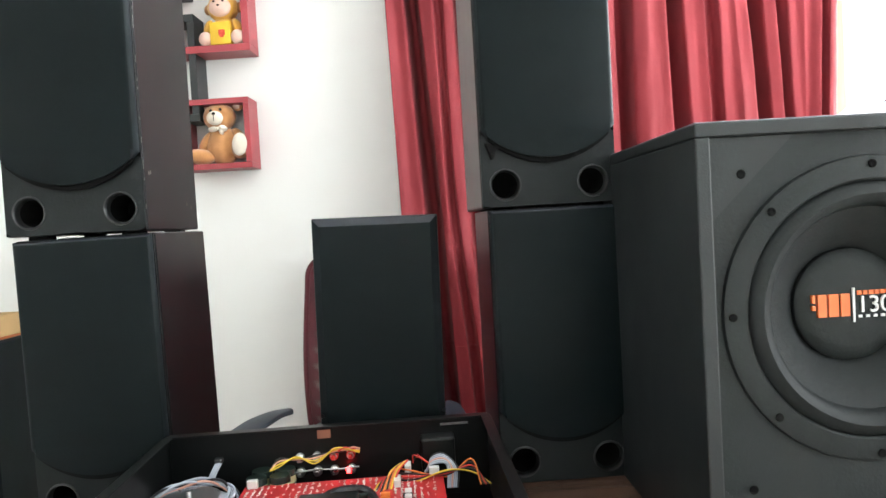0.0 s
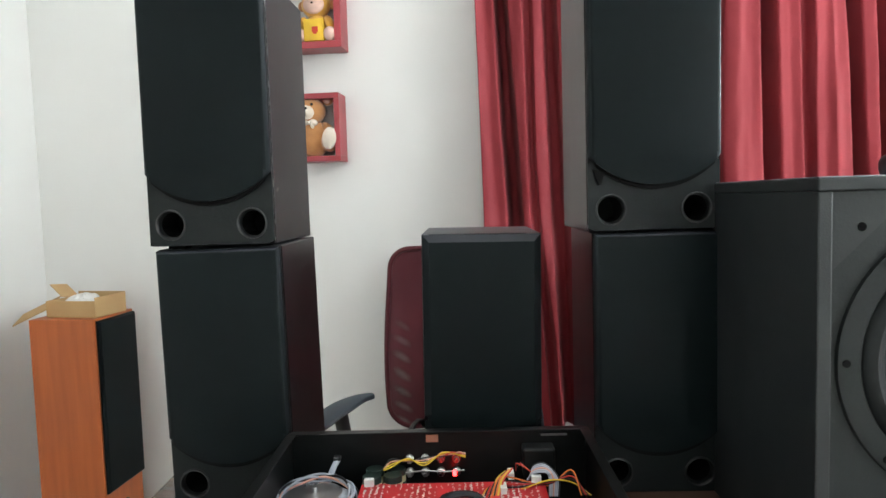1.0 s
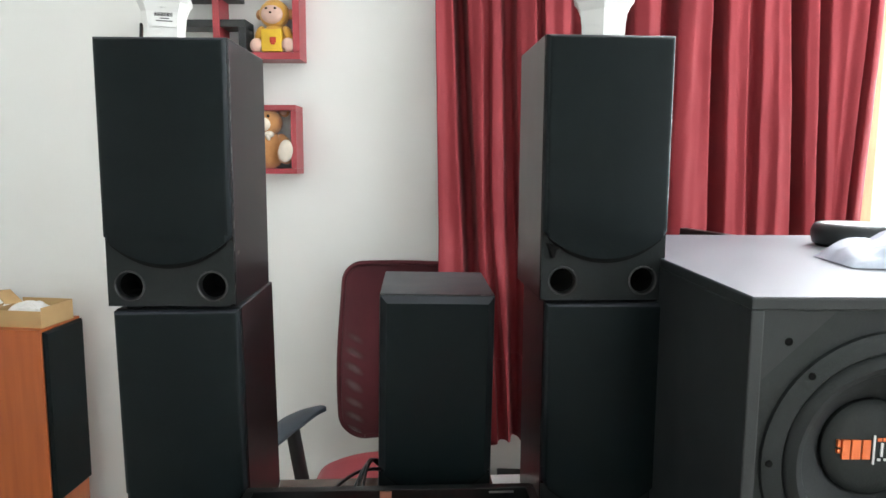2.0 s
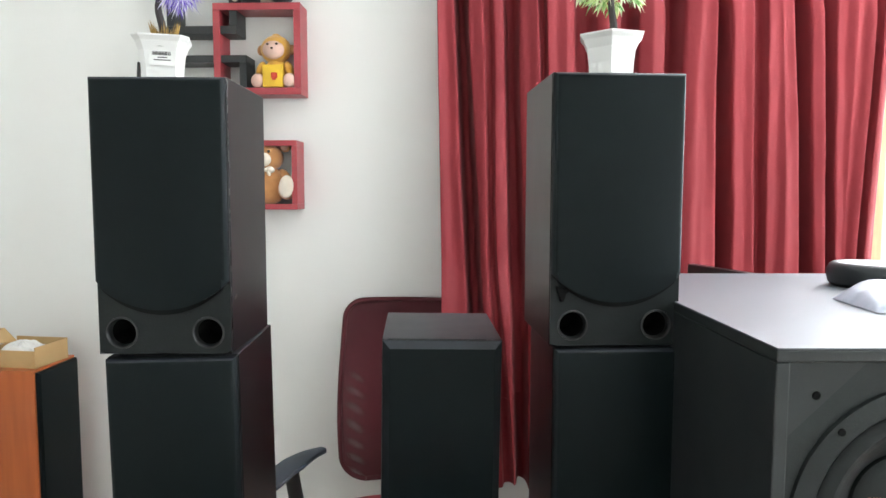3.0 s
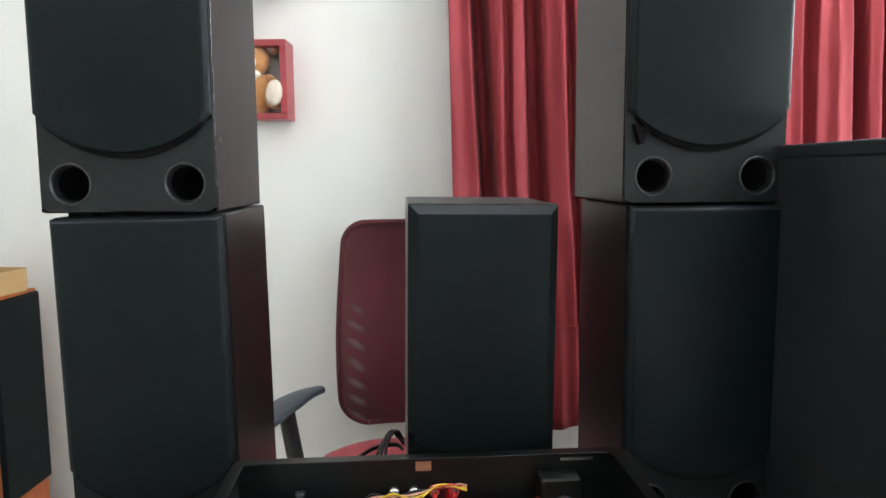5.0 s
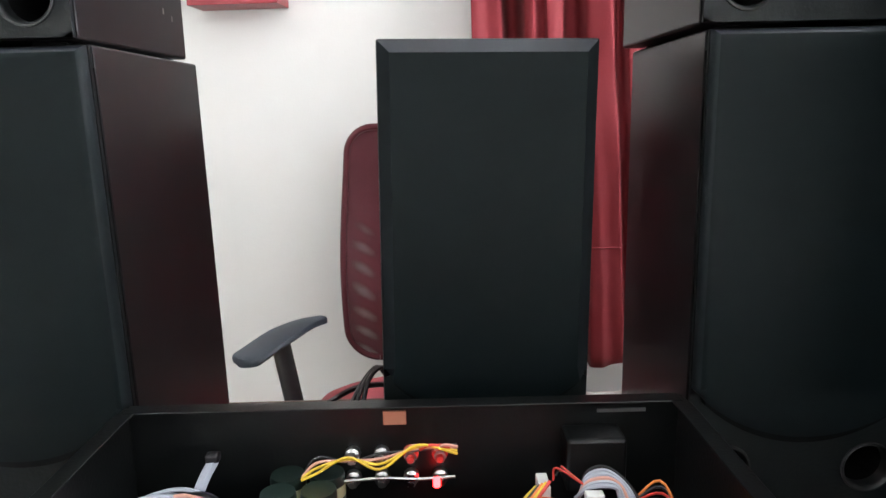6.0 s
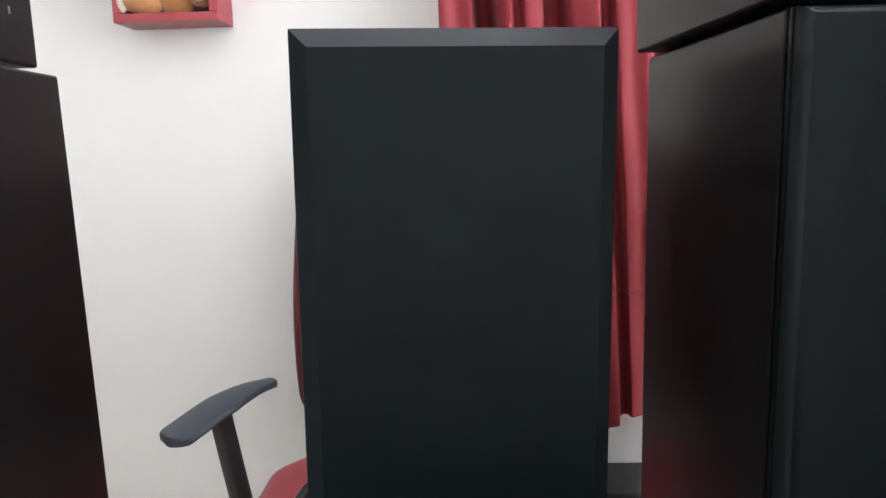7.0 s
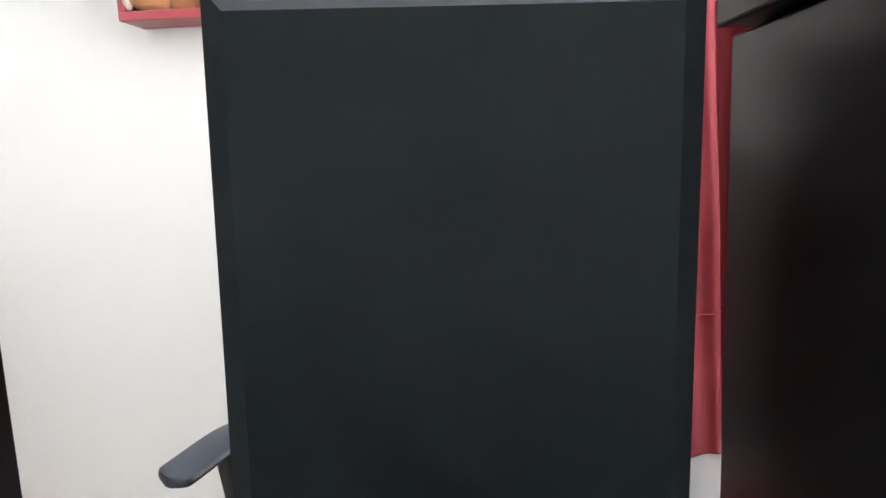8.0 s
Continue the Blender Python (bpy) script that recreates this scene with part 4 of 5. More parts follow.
def see_through(name, light, dark):
    """Open mesh cloth: staggered rows of small holes, which open wider in slanting patches where the cloth is slack."""
    m = woven(name, light, dark, 1800, rough=0.55, bump=0.15)
    n, link = m.node_tree.nodes, m.node_tree.links.new

    def math_node(kind, a, b):
        node = n.new("ShaderNodeMath")
        node.operation = kind
        for slot, value in enumerate((a, b)):
            if isinstance(value, (int, float)):
                node.inputs[slot].default_value = value
            else:
                link(value, node.inputs[slot])
        return node.outputs["Value"]

    coord, axes, slack = n.new("ShaderNodeTexCoord"), n.new("ShaderNodeSeparateXYZ"), n.new("ShaderNodeTexWave")
    link(coord.outputs["Object"], axes.inputs["Vector"])
    across, up = axes.outputs["X"], axes.outputs["Z"]
    # two crossing waves, 5 mm apart: their joint crests are the holes
    pitch = 2 * math.pi / 0.0052
    first = math_node("SINE", math_node("MULTIPLY", math_node("ADD", across, up), pitch), 0)
    second = math_node("SINE", math_node("MULTIPLY", math_node("SUBTRACT", across, up), pitch), 0)
    crest = math_node("MULTIPLY_ADD", math_node("MULTIPLY", first, second), 0.5)
    crest.node.inputs[2].default_value = 0.5
    turned = n.new("ShaderNodeMapping")
    turned.inputs["Rotation"].default_value = (0, radians(-28), 0)
    link(coord.outputs["Object"], turned.inputs["Vector"])
    slack.bands_direction = "Z"
    slack.inputs["Scale"].default_value, slack.inputs["Distortion"].default_value, slack.inputs["Detail"].default_value = 7.0, 1.6, 0.0
    link(turned.outputs["Vector"], slack.inputs["Vector"])
    # patches lie in the lower half, along the panel's two sides
    side = n.new("ShaderNodeMapRange")
    side.interpolation_type = "SMOOTHSTEP"
    side.inputs["From Min"].default_value, side.inputs["From Max"].default_value = 0.05, 0.0
    link(math_node("ABSOLUTE", math_node("SUBTRACT", math_node("ABSOLUTE", across, 0), 0.155), 0), side.inputs["Value"])
    low = n.new("ShaderNodeMapRange")
    low.interpolation_type = "SMOOTHSTEP"
    low.inputs["From Min"].default_value, low.inputs["From Max"].default_value = 0.9, 0.78
    link(up, low.inputs["Value"])
    patch = math_node("MULTIPLY", math_node("MULTIPLY", side.outputs["Result"], low.outputs["Result"]), slack.outputs["Fac"])
    open_part = math_node("MULTIPLY", crest, math_node("MULTIPLY_ADD", patch, 0.34))
    open_part.node.inputs[1].links[0].from_node.inputs[2].default_value = 0.05
    clear, mix = n.new("ShaderNodeBsdfTransparent"), n.new("ShaderNodeMixShader")
    link(open_part, mix.inputs["Fac"])
    link(n["Principled BSDF"].outputs["BSDF"], mix.inputs[1])
    link(clear.outputs["BSDF"], mix.inputs[2])
    link(mix.outputs["Shader"], n["Material Output"].inputs["Surface"])
    return m


MESH_BACK = see_through("open wine red mesh", (0.1, 0.018, 0.026), (0.075, 0.013, 0.019))
office_chair()

# ---------------------------------------------------------------- tower speaker with an open box on it
tower = thing("tower_speaker", pose(-1.34, 1.93, 0), "orange cherry-veneered floor speaker with a black grille", "speaker")
bm = box((-0.107, -0.104, 0.0), (0.101, 0.1, 0.893), 0.002)
part("cabinet", bm, CHERRY, tower, "orange cherry veneer cabinet")
bm = prism([(-0.098, 0.36), (0.096, 0.36), (0.096, 0.886), (-0.098, 0.886)], -0.013, 0, 0.006)
bmesh.ops.transform(bm, matrix=pose(0.102, 0, 0, 0, 0, 90), verts=bm.verts)
part("grille", bm, GRILLE, tower, "black cloth grille")
at = pose(0.1012, 0.0, 0.285, 0, 90, 0)
port = part("port", lathe([(0.017, 0.0003), (0.019, 0.002), (0.022, 0.002), (0.023, 0)], 24, at), PLASTIC, tower, "black bass port", smooth=True)
part("port_end", lathe([(0, 0.0005), (0.0172, 0.0005)], 24, at), HOLE, port)


def carton():
    ob = thing("cardboard_box", pose(-1.327, 1.93, 0.8935, 0, 0, -6), "small open cardboard box on the tower speaker", "box")
    x, y, h, t = 0.085, 0.07, 0.05, 0.003
    part("bottom", box((-x, -y, 0), (x, y, t)), CARD, ob)
    for lo, hi in (((-x, -y, t), (x, -y + t, h)), ((-x, y - t, t), (x, y, h + 0.012)), ((-x, -y + t, t), (-x + t, y - t, h)), ((x - t, -y + t, t), (x, y - t, h + 0.01))):
        part("side", box(lo, hi, 0.0005), CARD, ob)
    for m, lx, ly in ((pose(-x, -0.03, h - 0.006, -22, 156, 8), 0.14, 0.038), (pose(-x, 0.034, h, 8, -142, -8), 0.062, 0.034)):
        flap = part("flap", box((0, -ly, 0), (lx, ly, t), 0.0005), CARD, ob, "bent-back cardboard flap")
        flap.matrix_local = m
    return ob


carton()
bm = bmesh.new()
add_ball(bm, (0, 0, 0), (0.064, 0.05, 0.034), u=30, v=20)
for v in bm.verts:
    v.co += 0.011 * Vector(noise.noise_vector(v.co * 45))
    v.co.z = max(v.co.z, -0.018)
tissue = part("tissue_paper", bm, PAPER)
tissue.matrix_world = pose(-1.335, 1.935, 0.9205)
tagged(tissue, "crumpled white tissue paper in the cardboard box", "paper")


# ---------------------------------------------------------------- wall shelves
def cube_shelf(x0, x1, z0, z1, y0, t, material, label):
    ob = thing("cube_shelf", pose((x0 + x1) / 2, NORTH, z0), label, "shelf", "cube shelves on the wall")
    half, h, d = (x1 - x0) / 2, z1 - z0, NORTH - y0
    part("bottom_board", box((-half, -d, 0), (half, -0.001, t), 0.0012), material, ob)
    part("top_board", box((-half, -d, h - t), (half, -0.001, h), 0.0012), material, ob)
    for s in (-1, 1):
        lo, hi = sorted((s * half, s * (half - t)))
        part("side_board", box((lo, -d, t + 0.0003), (hi, -0.001, h - t - 0.0003), 0.0012), material, ob)


cube_shelf(-0.787, -0.521, 1.693, 1.965, 2.058, 0.021, RED_LACQUER, "dark red lacquered cube shelf holding a plush monkey")
cube_shelf(-0.749, -0.537, 1.345, 1.556, 2.058, 0.017, RED_LACQUER, "small dark red lacquered cube shelf holding a plush bear")
cube_shelf(-0.93, -0.715, 1.875, 2.06, 2.064, 0.024, BLACK_LACQUER, "black lacquered cube shelf crossing a red one")
cube_shelf(-1.0, -0.688, 1.492, 1.812, 2.064, 0.022, BLACK_LACQUER, "black lacquered cube shelf between the red ones")

# ---------------------------------------------------------------- plush toys, each one plain form
FUR_TAN = surface("tan plush", (0.5, 0.23, 0.08), (0.42, 0.18, 0.06), scale=40, rough=0.95, bump=0.8, bump_scale=500, sheen=0.5)
FUR_CREAM = surface("cream plush", (0.74, 0.66, 0.56), (0.66, 0.58, 0.48), scale=40, rough=0.95, bump=0.8, bump_scale=500, sheen=0.4)
FUR_GOLD = surface("golden yellow plush", (0.68, 0.36, 0.05), (0.58, 0.29, 0.04), scale=40, rough=0.95, bump=0.8, bump_scale=500, sheen=0.4)
FUR_PINK = surface("pale pink plush", (0.72, 0.48, 0.4), scale=40, rough=0.95, bump=0.6, bump_scale=500)
FUR_BLACK = surface("black plush", (0.015, 0.017, 0.022), scale=40, rough=0.9, bump=0.8, bump_scale=500, sheen=0.3)
BEAD = surface("glossy dark bead", (0.01, 0.008, 0.008), scale=10, rough=0.15, bump=0)
BOX_YELLOW = surface("yellow card", (0.75, 0.47, 0.03), scale=30, rough=0.6)
HEART_RED = surface("red print", (0.62, 0.06, 0.03), scale=30, rough=0.6)


def plush(name, place, turn, size, balls, boxes, materials, label):
    bm = bmesh.new()
    for x, y, z, rx, ry, rz, mat, ax, ay, az in balls:
        add_ball(bm, (x, y, z), (rx, ry, rz), mat, pose(0, 0, 0, ax, ay, az))
    for lo, hi, mat in boxes:
        add_box(bm, lo, hi, 0.002, mat=mat)
    ob = part(name, bm, materials, smooth=True)
    ob.matrix_world = pose(*place, 0, 0, turn) @ Matrix.Scale(size, 4)
    tagged(ob, label, "plush toy")


def both_sides(x, *rest):
    return [(x, *rest), (-x, *rest[:-2], -rest[-2], -rest[-1])]


plush("plush_bear", (-0.633, 2.1, 1.3625), 0, 1.0, [
    (0, 0, 0.056, 0.053, 0.036, 0.06, 0, 0, 0, 0), (-0.005, -0.006, 0.142, 0.05, 0.038, 0.043, 0, 0, 4, 0),
    (-0.043, 0.004, 0.176, 0.013, 0.008, 0.016, 3, 0, -14, 0), (0.047, 0.004, 0.176, 0.019, 0.01, 0.016, 0, 0, 28, 0), (0.047, -0.004, 0.175, 0.012, 0.006, 0.01, 3, 0, 28, 0),
    (-0.009, -0.036, 0.136, 0.026, 0.016, 0.022, 1, 0, 0, 0), (-0.008, -0.051, 0.147, 0.0055, 0.004, 0.0045, 2, 0, 0, 0), (-0.0085, -0.0515, 0.134, 0.0012, 0.002, 0.011, 2, 0, 0, 0),
    (-0.02, -0.038, 0.158, 0.0045, 0.004, 0.005, 2, 0, 0, 0), (0.009, -0.039, 0.16, 0.0045, 0.004, 0.005, 2, 0, 0, 0),
    (0.053, -0.006, 0.076, 0.018, 0.018, 0.036, 0, 0, -32, 0), (-0.05, -0.004, 0.068, 0.018, 0.018, 0.038, 0, 0, 34, 0),
    (0.056, -0.012, 0.044, 0.028, 0.034, 0.032, 0, 0, 0, 0), (0.062, -0.042, 0.053, 0.023, 0.01, 0.035, 1, 0, 6, 0),
    (-0.065, -0.022, 0.024, 0.044, 0.026, 0.024, 0, 0, 8, 14), (-0.098, -0.034, 0.028, 0.012, 0.014, 0.026, 1, 0, 0, 20),
    (-0.019, -0.03, 0.104, 0.015, 0.013, 0.008, 1, 0, -8, 0), (0.01, -0.03, 0.105, 0.014, 0.013, 0.01, 1, 0, 14, 0), (-0.003, -0.035, 0.104, 0.005, 0.011, 0.006, 1, 0, 0, 0),
    (0.007, -0.035, 0.095, 0.006, 0.008, 0.01, 1, 0, -16, 0)], [],
    [FUR_TAN, FUR_CREAM, BEAD, FUR_PINK], "tan plush bear with cream muzzle, bow and paws in a shelf")

plush("plush_monkey", (-0.606, 2.1, 1.7145), -4, 1.06, [
    (0, 0, 0.045, 0.036, 0.028, 0.045, 0, 0, 0, 0), (0, -0.002, 0.112, 0.045, 0.034, 0.041, 0, 0, 0, 0), (0, -0.024, 0.108, 0.033, 0.016, 0.027, 1, 0, 0, 0),
    *both_sides(0.046, 0.003, 0.112, 0.012, 0.008, 0.015, 3, 0, 0, 0), *both_sides(0.013, -0.036, 0.122, 0.004, 0.003, 0.003, 2, 0, 0, 0),
    (0, -0.039, 0.11, 0.004, 0.003, 0.003, 2, 0, 0, 0), *both_sides(0.042, -0.012, 0.055, 0.013, 0.015, 0.024, 0, 0, -22, 0),
    *both_sides(0.047, -0.026, 0.021, 0.02, 0.016, 0.021, 1, 0, 0, 0), (0, 0.002, 0.152, 0.012, 0.012, 0.006, 0, 0, 0, 0)],
    [((-0.03, -0.036, 0.002), (0.03, -0.022, 0.065), 4), ((-0.004, -0.0368, 0.026), (0.014, -0.0358, 0.042), 5), ((-0.001, -0.0369, 0.021), (0.01, -0.0359, 0.03), 5)],
    [FUR_GOLD, FUR_PINK, BEAD, FUR_TAN, BOX_YELLOW, HEART_RED], "golden plush monkey holding a yellow box, seated in a shelf")

plush("plush_panda", (-0.639, 2.1, 1.9655), 0, 1.13, [
    (0.002, 0.004, 0.066, 0.047, 0.038, 0.066, 1, 0, 0, 0), (0.006, -0.002, 0.16, 0.053, 0.044, 0.047, 1, 0, 14, 0),
    (0.04, 0.006, 0.204, 0.018, 0.011, 0.019, 0, 0, 24, 0), (-0.037, 0.0, 0.19, 0.011, 0.01, 0.016, 0, 0, -20, 0),
    (-0.02, -0.042, 0.151, 0.024, 0.02, 0.019, 1, 0, 24, 0), (-0.027, -0.058, 0.163, 0.007, 0.005, 0.005, 0, 0, 24, 0), (-0.034, -0.053, 0.144, 0.008, 0.004, 0.0015, 0, 0, 50, 0),
    (0.009, -0.038, 0.166, 0.016, 0.01, 0.025, 0, 0, 16, 0), (0.007, -0.047, 0.17, 0.004, 0.003, 0.004, 3, 0, 0, 0), (-0.028, -0.034, 0.181, 0.011, 0.009, 0.011, 0, 0, -30, 0),
    (0.05, -0.01, 0.098, 0.027, 0.029, 0.05, 0, 0, -24, 0), (0.062, -0.012, 0.062, 0.023, 0.03, 0.036, 0, 0, 0, 0),
    (-0.05, -0.014, 0.09, 0.028, 0.024, 0.026, 0, 0, 40, 0), (-0.058, -0.022, 0.104, 0.019, 0.019, 0.015, 0, 0, 0, 0),
    (0.05, -0.014, 0.031, 0.034, 0.042, 0.031, 0, 0, 0, 0), (0.022, -0.049, 0.035, 0.019, 0.012, 0.033, 1, 0, -14, 0),
    (-0.036, -0.014, 0.026, 0.034, 0.036, 0.03, 0, 0, 30, 0), (-0.066, -0.044, 0.031, 0.016, 0.012, 0.031, 1, 0, 4, 0),
    (-0.01, -0.032, 0.114, 0.017, 0.012, 0.008, 2, 0, -10, 0), (0.01, -0.032, 0.117, 0.014, 0.012, 0.008, 2, 0, 14, 0), (-0.004, -0.035, 0.103, 0.007, 0.009, 0.014, 2, 0, 10, 0)], [],
    [FUR_BLACK, FUR_CREAM, surface("grey checked ribbon", (0.2, 0.2, 0.2), (0.05, 0.05, 0.05), scale=120, rough=0.8), BEAD],
    "black and cream plush panda seated on top of a red shelf")


# ---------------------------------------------------------------- artificial plants
def leafy(name, tones, rough=0.5):
    """Plastic leaves: each leaf its own tone between the given ones."""
    m = bpy.data.materials.new(name)
    m.use_nodes = True
    n, link = m.node_tree.nodes, m.node_tree.links.new
    p, geo, ramp = n["Principled BSDF"], n.new("ShaderNodeNewGeometry"), n.new("ShaderNodeValToRGB")
    while len(ramp.color_ramp.elements) < len(tones):
        ramp.color_ramp.elements.new(0.5)
    for k, (tone, e) in enumerate(zip(tones, ramp.color_ramp.elements)):
        e.position, e.color = k / (len(tones) - 1), (*tone, 1)
    link(geo.outputs["Random Per Island"], ramp.inputs["Fac"])
    link(ramp.outputs["Color"], p.inputs["Base Color"])
    p.inputs["Roughness"].default_value = rough
    glow, mix = n.new("ShaderNodeBsdfTranslucent"), n.new("ShaderNodeMixShader")
    link(ramp.outputs["Color"], glow.inputs["Color"])
    mix.inputs["Fac"].default_value = 0.3
    link(p.outputs["BSDF"], mix.inputs[1])
    link(glow.outputs["BSDF"], mix.inputs[2])
    link(mix.outputs["Shader"], n["Material Output"].inputs["Surface"])
    return m


def blade(bm, root, way, length, width, droop, rnd, fold_up=0.25):
    """One pointed leaf of six faces, bent along its length."""
    way = Vector(way).normalized()
    side = way.cross(Vector((rnd.uniform(-1, 1), rnd.uniform(-1, 1), rnd.uniform(-0.3, 1)))).normalized()
    up = side.cross(way)
    rows = []
    for f, s in ((0.0, 0.35), (0.35, 1.0), (0.7, 0.75), (1.0, 0.0)):
        c = Vector(root) + way * length * f + Vector((0, 0, -droop * length * f * f))
        if s:
            rows.append((bm.verts.new(c - side * width * s), bm.verts.new(c + up * width * fold_up * s), bm.verts.new(c + side * width * s)))
        else:
            rows.append((bm.verts.new(c),))
    for a, b in zip(rows, rows[1:]):
        if len(b) == 3:
            bm.faces.new((a[0], a[1], b[1], b[0]))
            bm.faces.new((a[1], a[2], b[2], b[1]))
        else:
            bm.faces.new((a[0], a[1], b[0]))
            bm.faces.new((a[1], a[2], b[0]))


def pot(parent, sides, profile, turn, wide, tall, material=POT_WHITE):
    """A flared pot with flat facets; sides: the corner angles and how far out each lies."""
    bm = bmesh.new()
    rings = []
    for r, z in ((wide * r, tall * z) for r, z in profile):
        rings.append([bm.verts.new((r * k * math.cos(math.radians(a + turn)), r * k * math.sin(math.radians(a + turn)), z)) for a, k in sides])
    n = len(sides)
    for a, b in zip(rings, rings[1:]):
        for k in range(n):
            bm.faces.new((a[k], a[(k + 1) % n], b[(k + 1) % n], b[k]))
    bm.faces.new(rings[0])
    return part("pot", bm, material, parent, "flared white plastic pot")


POT_PROFILE = [(0.034, 0.0), (0.035, 0.006), (0.036, 0.03), (0.039, 0.055), (0.045, 0.07), (0.0505, 0.077), (0.051, 0.0795), (0.0485, 0.08), (0.043, 0.07), (0.037, 0.055), (0.034, 0.05)]
DARK_STEM = surface("dark brown plastic stem", (0.035, 0.028, 0.026), scale=60, rough=0.7, bump=0.6, bump_scale=150)
MOSS = surface("dark filler", (0.04, 0.035, 0.025), (0.02, 0.02, 0.015), scale=60, rough=0.9, bump=0.8)
PURPLE = leafy("purple and white plastic leaves", [(0.1, 0.045, 0.4), (0.19, 0.1, 0.62), (0.3, 0.2, 0.76), (0.92, 0.91, 0.95), (0.9, 0.88, 0.95), (0.2, 0.1, 0.6)])
STRAW = leafy("golden straw", [(0.3, 0.18, 0.04), (0.5, 0.32, 0.08), (0.12, 0.07, 0.02)])
LEAF_GREEN = leafy("green and pale plastic leaves", [(0.08, 0.22, 0.06), (0.2, 0.4, 0.12), (0.5, 0.62, 0.25), (0.72, 0.78, 0.48), (0.7, 0.74, 0.55), (0.16, 0.32, 0.1)])
PETAL = leafy("pink plastic petals", [(0.6, 0.12, 0.4), (0.75, 0.3, 0.6), (0.65, 0.18, 0.5)])


def purple_plant():
    ob = thing("potted_plant", pose(-0.503, 1.07, 1.5665, 0, 0, 18), "artificial bonsai with purple and white leaves in a white pot", "plant")
    sides = [(a + d, 1.12) for a in (45, 135, 225, 315) for d in (-9, 9)]
    vessel = pot(ob, sides, POT_PROFILE, 0, 0.93, 0.95)
    part("filler", lathe([(0, 0.066), (0.03, 0.064), (0.036, 0.058)], 20), MOSS, ob)
    # printed price label
    bm = box((-0.019, -0.0402, 0.026), (0.019, -0.0396, 0.06))
    tag = part("label", bm, POT_WHITE, vessel, "white paper price label")
    tag.matrix_local = pose(0.002, 0.0046, 0, -4, 0, 0)
    bm = bmesh.new()
    rnd = random.Random(8)
    x = -0.014
    while x < 0.013:
        wd = rnd.choice((0.0005, 0.0008, 0.0012))
        add_box(bm, (x, -0.0408, 0.042), (x + wd, -0.0401, 0.048))
        x += wd + rnd.choice((0.0005, 0.0008))
    for z, x0, x1 in ((0.0545, -0.016, 0.012), (0.0515, -0.016, 0.004), (0.038, -0.006, 0.008), (0.034, -0.012, 0.013)):
        add_box(bm, (x0, -0.0408, z), (x1, -0.0401, z + 0.0014))
    part("barcode", bm, BLACK_WIRE, tag, "black printed bars")
    trunk = part("trunk", tube([(0.006, 0, 0.055), (0.002, 0, 0.09), (-0.004, -0.003, 0.12), (-0.004, 0, 0.145), (-0.016, 0, 0.17), (-0.022, 0, 0.2)], 0.007, 8, ends=0.003), DARK_STEM, ob, smooth=True)
    for pts in (((-0.004, 0, 0.14), (0.015, -0.006, 0.15), (0.034, -0.006, 0.153)), ((-0.01, 0, 0.155), (-0.034, -0.004, 0.175), (-0.058, 0, 0.185)), ((-0.006, 0, 0.15), (0.0, 0.02, 0.19), (-0.01, 0.02, 0.225))):
        part("branch", tube(pts, 0.005, 6, ends=0.002), DARK_STEM, trunk, smooth=True)
    rnd = random.Random(21)
    bm = bmesh.new()
    for cx, cy, cz, rx, ry, rz, count in ((-0.014, 0, 0.226, 0.036, 0.038, 0.032, 62), (-0.04, 0, 0.194, 0.03, 0.032, 0.024, 46), (0.01, 0, 0.194, 0.03, 0.034, 0.027, 46), (0.029, -0.004, 0.154, 0.024, 0.028, 0.028, 44),
                                          (-0.014, -0.008, 0.194, 0.022, 0.022, 0.02, 24)):
        for _ in range(count):
            d = Vector((rnd.gauss(0, 1), rnd.gauss(0, 1), rnd.gauss(0.25, 0.9))).normalized()
            root = Vector((cx + rx * d.x * rnd.uniform(0.45, 0.9), cy + ry * d.y * rnd.uniform(0.45, 0.9), cz + rz * d.z * rnd.uniform(0.45, 0.9)))
            for _ in range(24):
                way = d + Vector((rnd.gauss(0, 0.75), rnd.gauss(0, 0.75), rnd.gauss(0, 0.75)))
                blade(bm, root, way, rnd.uniform(0.012, 0.025), rnd.uniform(0.0005, 0.001), rnd.uniform(0.1, 0.6), rnd)
    tagged(part("crown", bm, PURPLE, ob), "spiky purple and white foliage", kind="stuff")
    bm = bmesh.new()
    for _ in range(150):
        a = rnd.uniform(0, 2 * math.pi)
        blade(bm, (0.004 + 0.013 * math.cos(a), 0.013 * math.sin(a), 0.06), (0.25 * math.cos(a), 0.25 * math.sin(a), 1), rnd.uniform(0.025, 0.05), 0.0015, 0.1, rnd)
    tagged(part("straw", bm, STRAW, ob), "golden straw blades", kind="stuff")


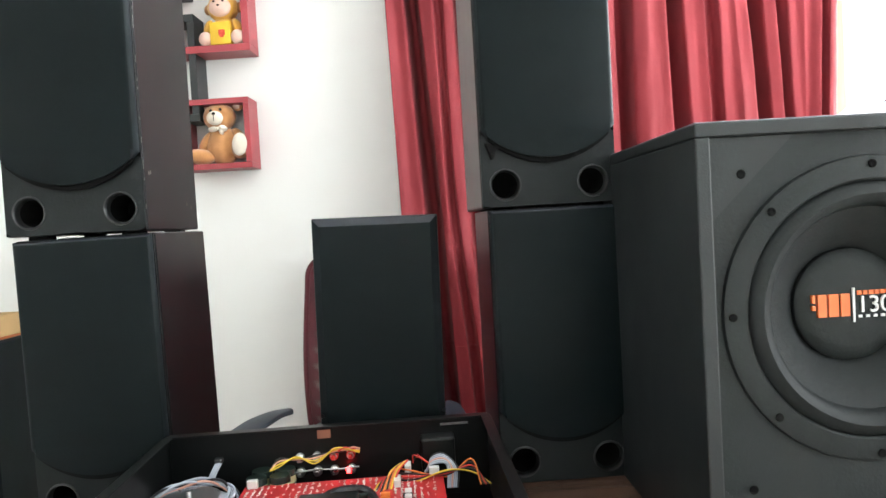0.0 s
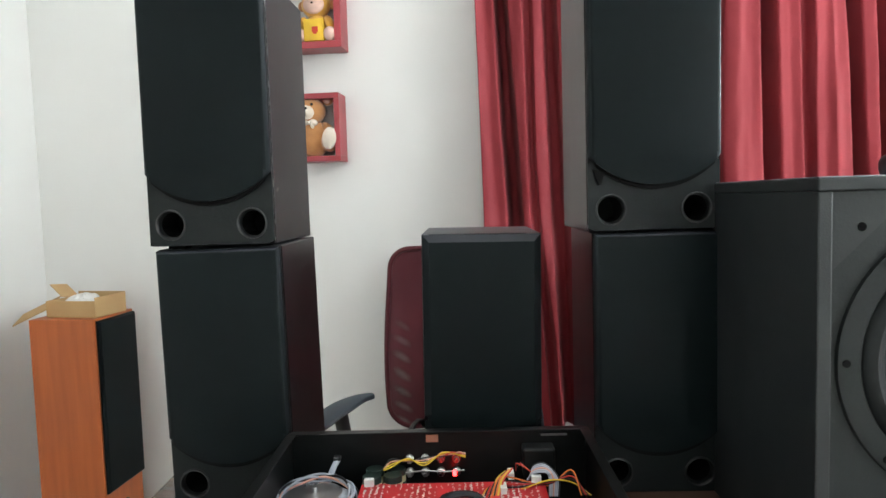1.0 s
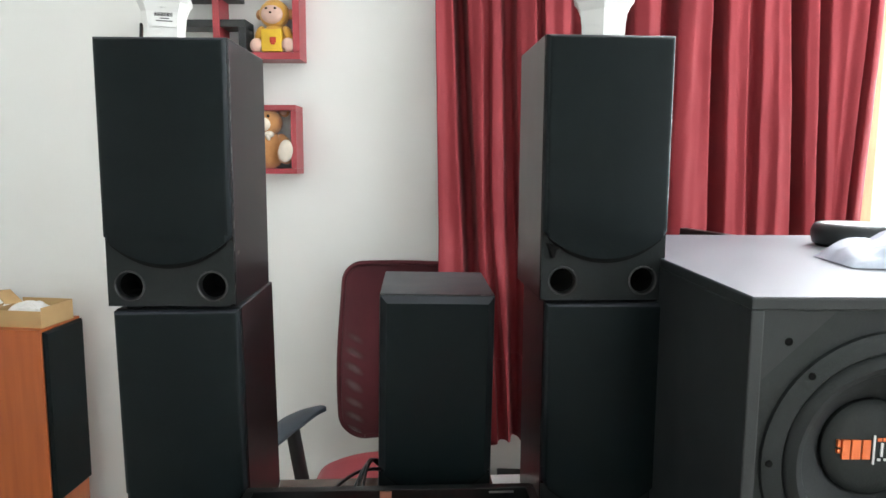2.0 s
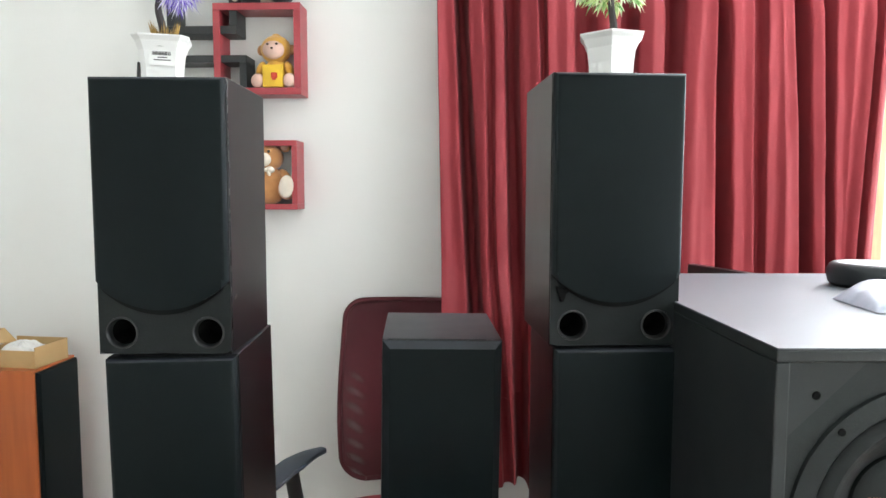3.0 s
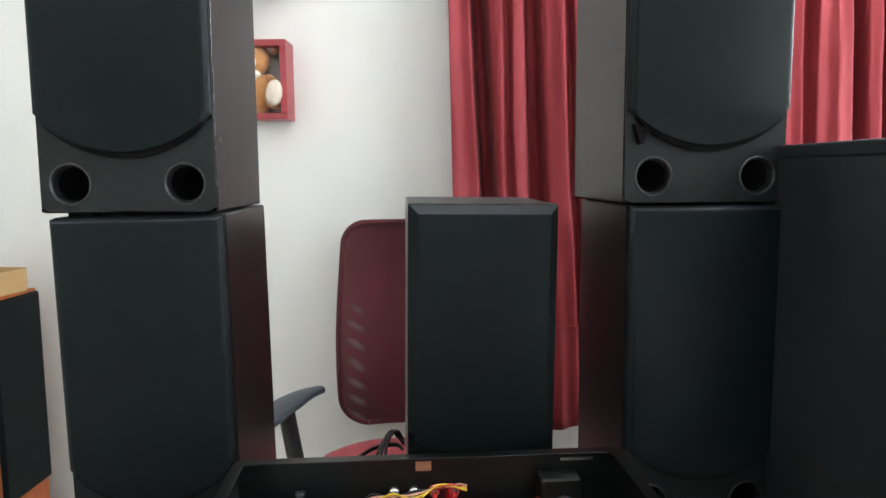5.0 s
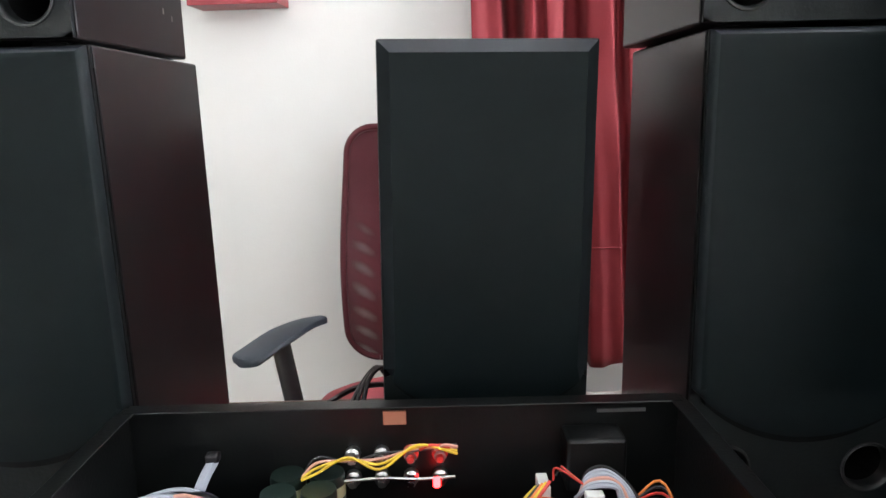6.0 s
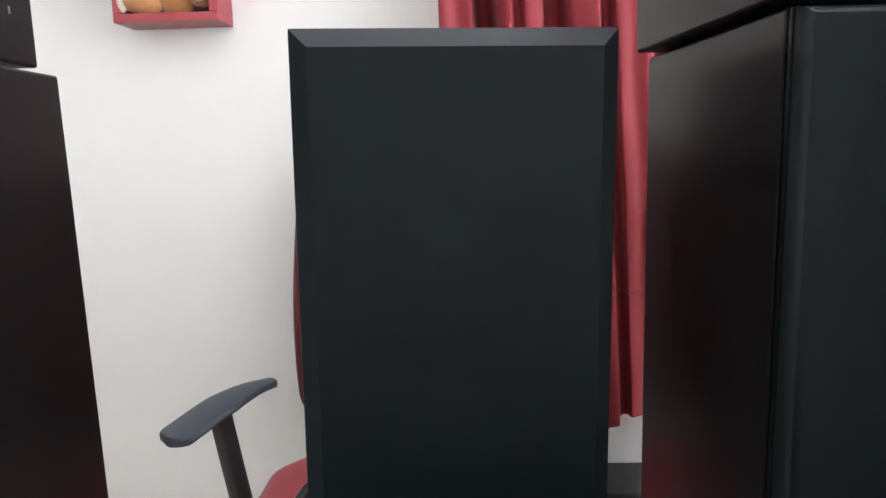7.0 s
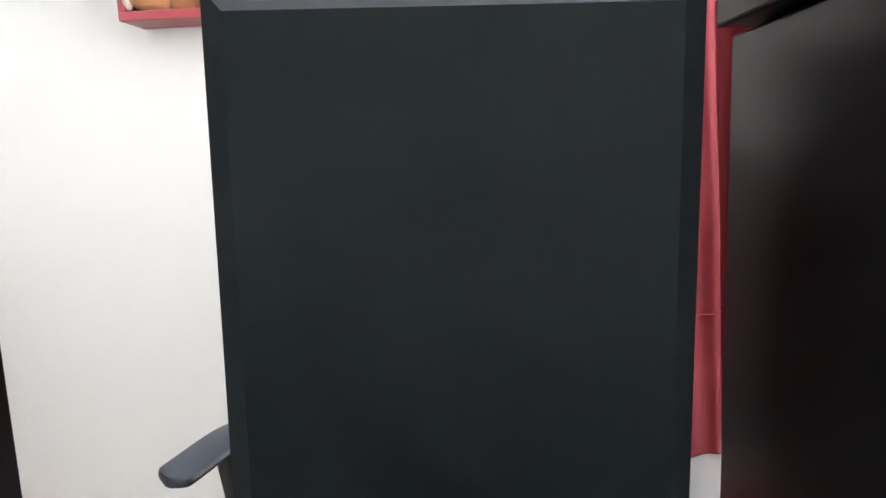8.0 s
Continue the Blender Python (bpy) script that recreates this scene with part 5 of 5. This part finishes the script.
def green_plant():
    ob = thing("potted_plant", pose(0.222, 1.13, 1.581, 0, 0, 8), "artificial green bush with pink blossoms in a white pot", "plant")
    pot(ob, [(60 * k, 1.02) for k in range(6)], POT_PROFILE, 12, 1.12, 0.93)
    part("filler", lathe([(0, 0.062), (0.03, 0.06), (0.034, 0.055)], 20), MOSS, ob)
    part("trunk", tube([(0, 0, 0.05), (0.003, 0, 0.09), (-0.002, 0, 0.13), (0, 0, 0.2)], 0.008, 8, ends=0.004), DARK_STEM, ob, smooth=True)
    rnd = random.Random(33)
    bm, petals = bmesh.new(), bmesh.new()
    for _ in range(300):
        z = 0.134 + 0.128 * rnd.random() ** 1.15
        f = (z - 0.134) / 0.128
        r = (0.058 * (1 - f) ** 0.75 + 0.012) * min(1.0, 0.75 + f * 2)
        a = rnd.uniform(0, 2 * math.pi)
        root = Vector((r * rnd.uniform(0.3, 0.85) * math.cos(a), r * rnd.uniform(0.3, 0.85) * math.sin(a), z))
        d = Vector((math.cos(a), math.sin(a), -0.25 + 1.4 * f))
        for _ in range(6):
            blade(bm, root, d + Vector((rnd.gauss(0, 0.5), rnd.gauss(0, 0.5), rnd.gauss(0, 0.5))), rnd.uniform(0.012, 0.024), rnd.uniform(0.0016, 0.003), rnd.uniform(0.1, 0.6), rnd)
    for a, z, r in ((200, 0.15, 0.07), (265, 0.142, 0.06), (300, 0.17, 0.05), (335, 0.135, 0.07), (180, 0.2, 0.045), (290, 0.215, 0.035), (320, 0.185, 0.05), (80, 0.16, 0.06), (130, 0.18, 0.05)):
        c = Vector((r * math.cos(math.radians(a)), r * math.sin(math.radians(a)), z))
        for _ in range(9):
            blade(petals, c, (rnd.gauss(0, 1) + 0.8 * c.x / r, rnd.gauss(0, 1) + 0.8 * c.y / r, rnd.gauss(0.2, 0.8)), rnd.uniform(0.009, 0.014), 0.0035, 0.1, rnd)
    tagged(part("crown", bm, LEAF_GREEN, ob), "pointed green leaves with pale tips", kind="stuff")
    tagged(part("blossom", petals, PETAL, ob), "pink blossoms", kind="stuff")


purple_plant()
green_plant()
holder = part("black_remote", box((-0.002, -0.012, 0), (0.002, 0.012, 0.042), 0.0015), PLASTIC)
holder.matrix_world = pose(-0.552, 1.085, 1.5665, 0, 4, 20)
tagged(holder, "thin black plastic stick standing beside the purple plant", "stand")
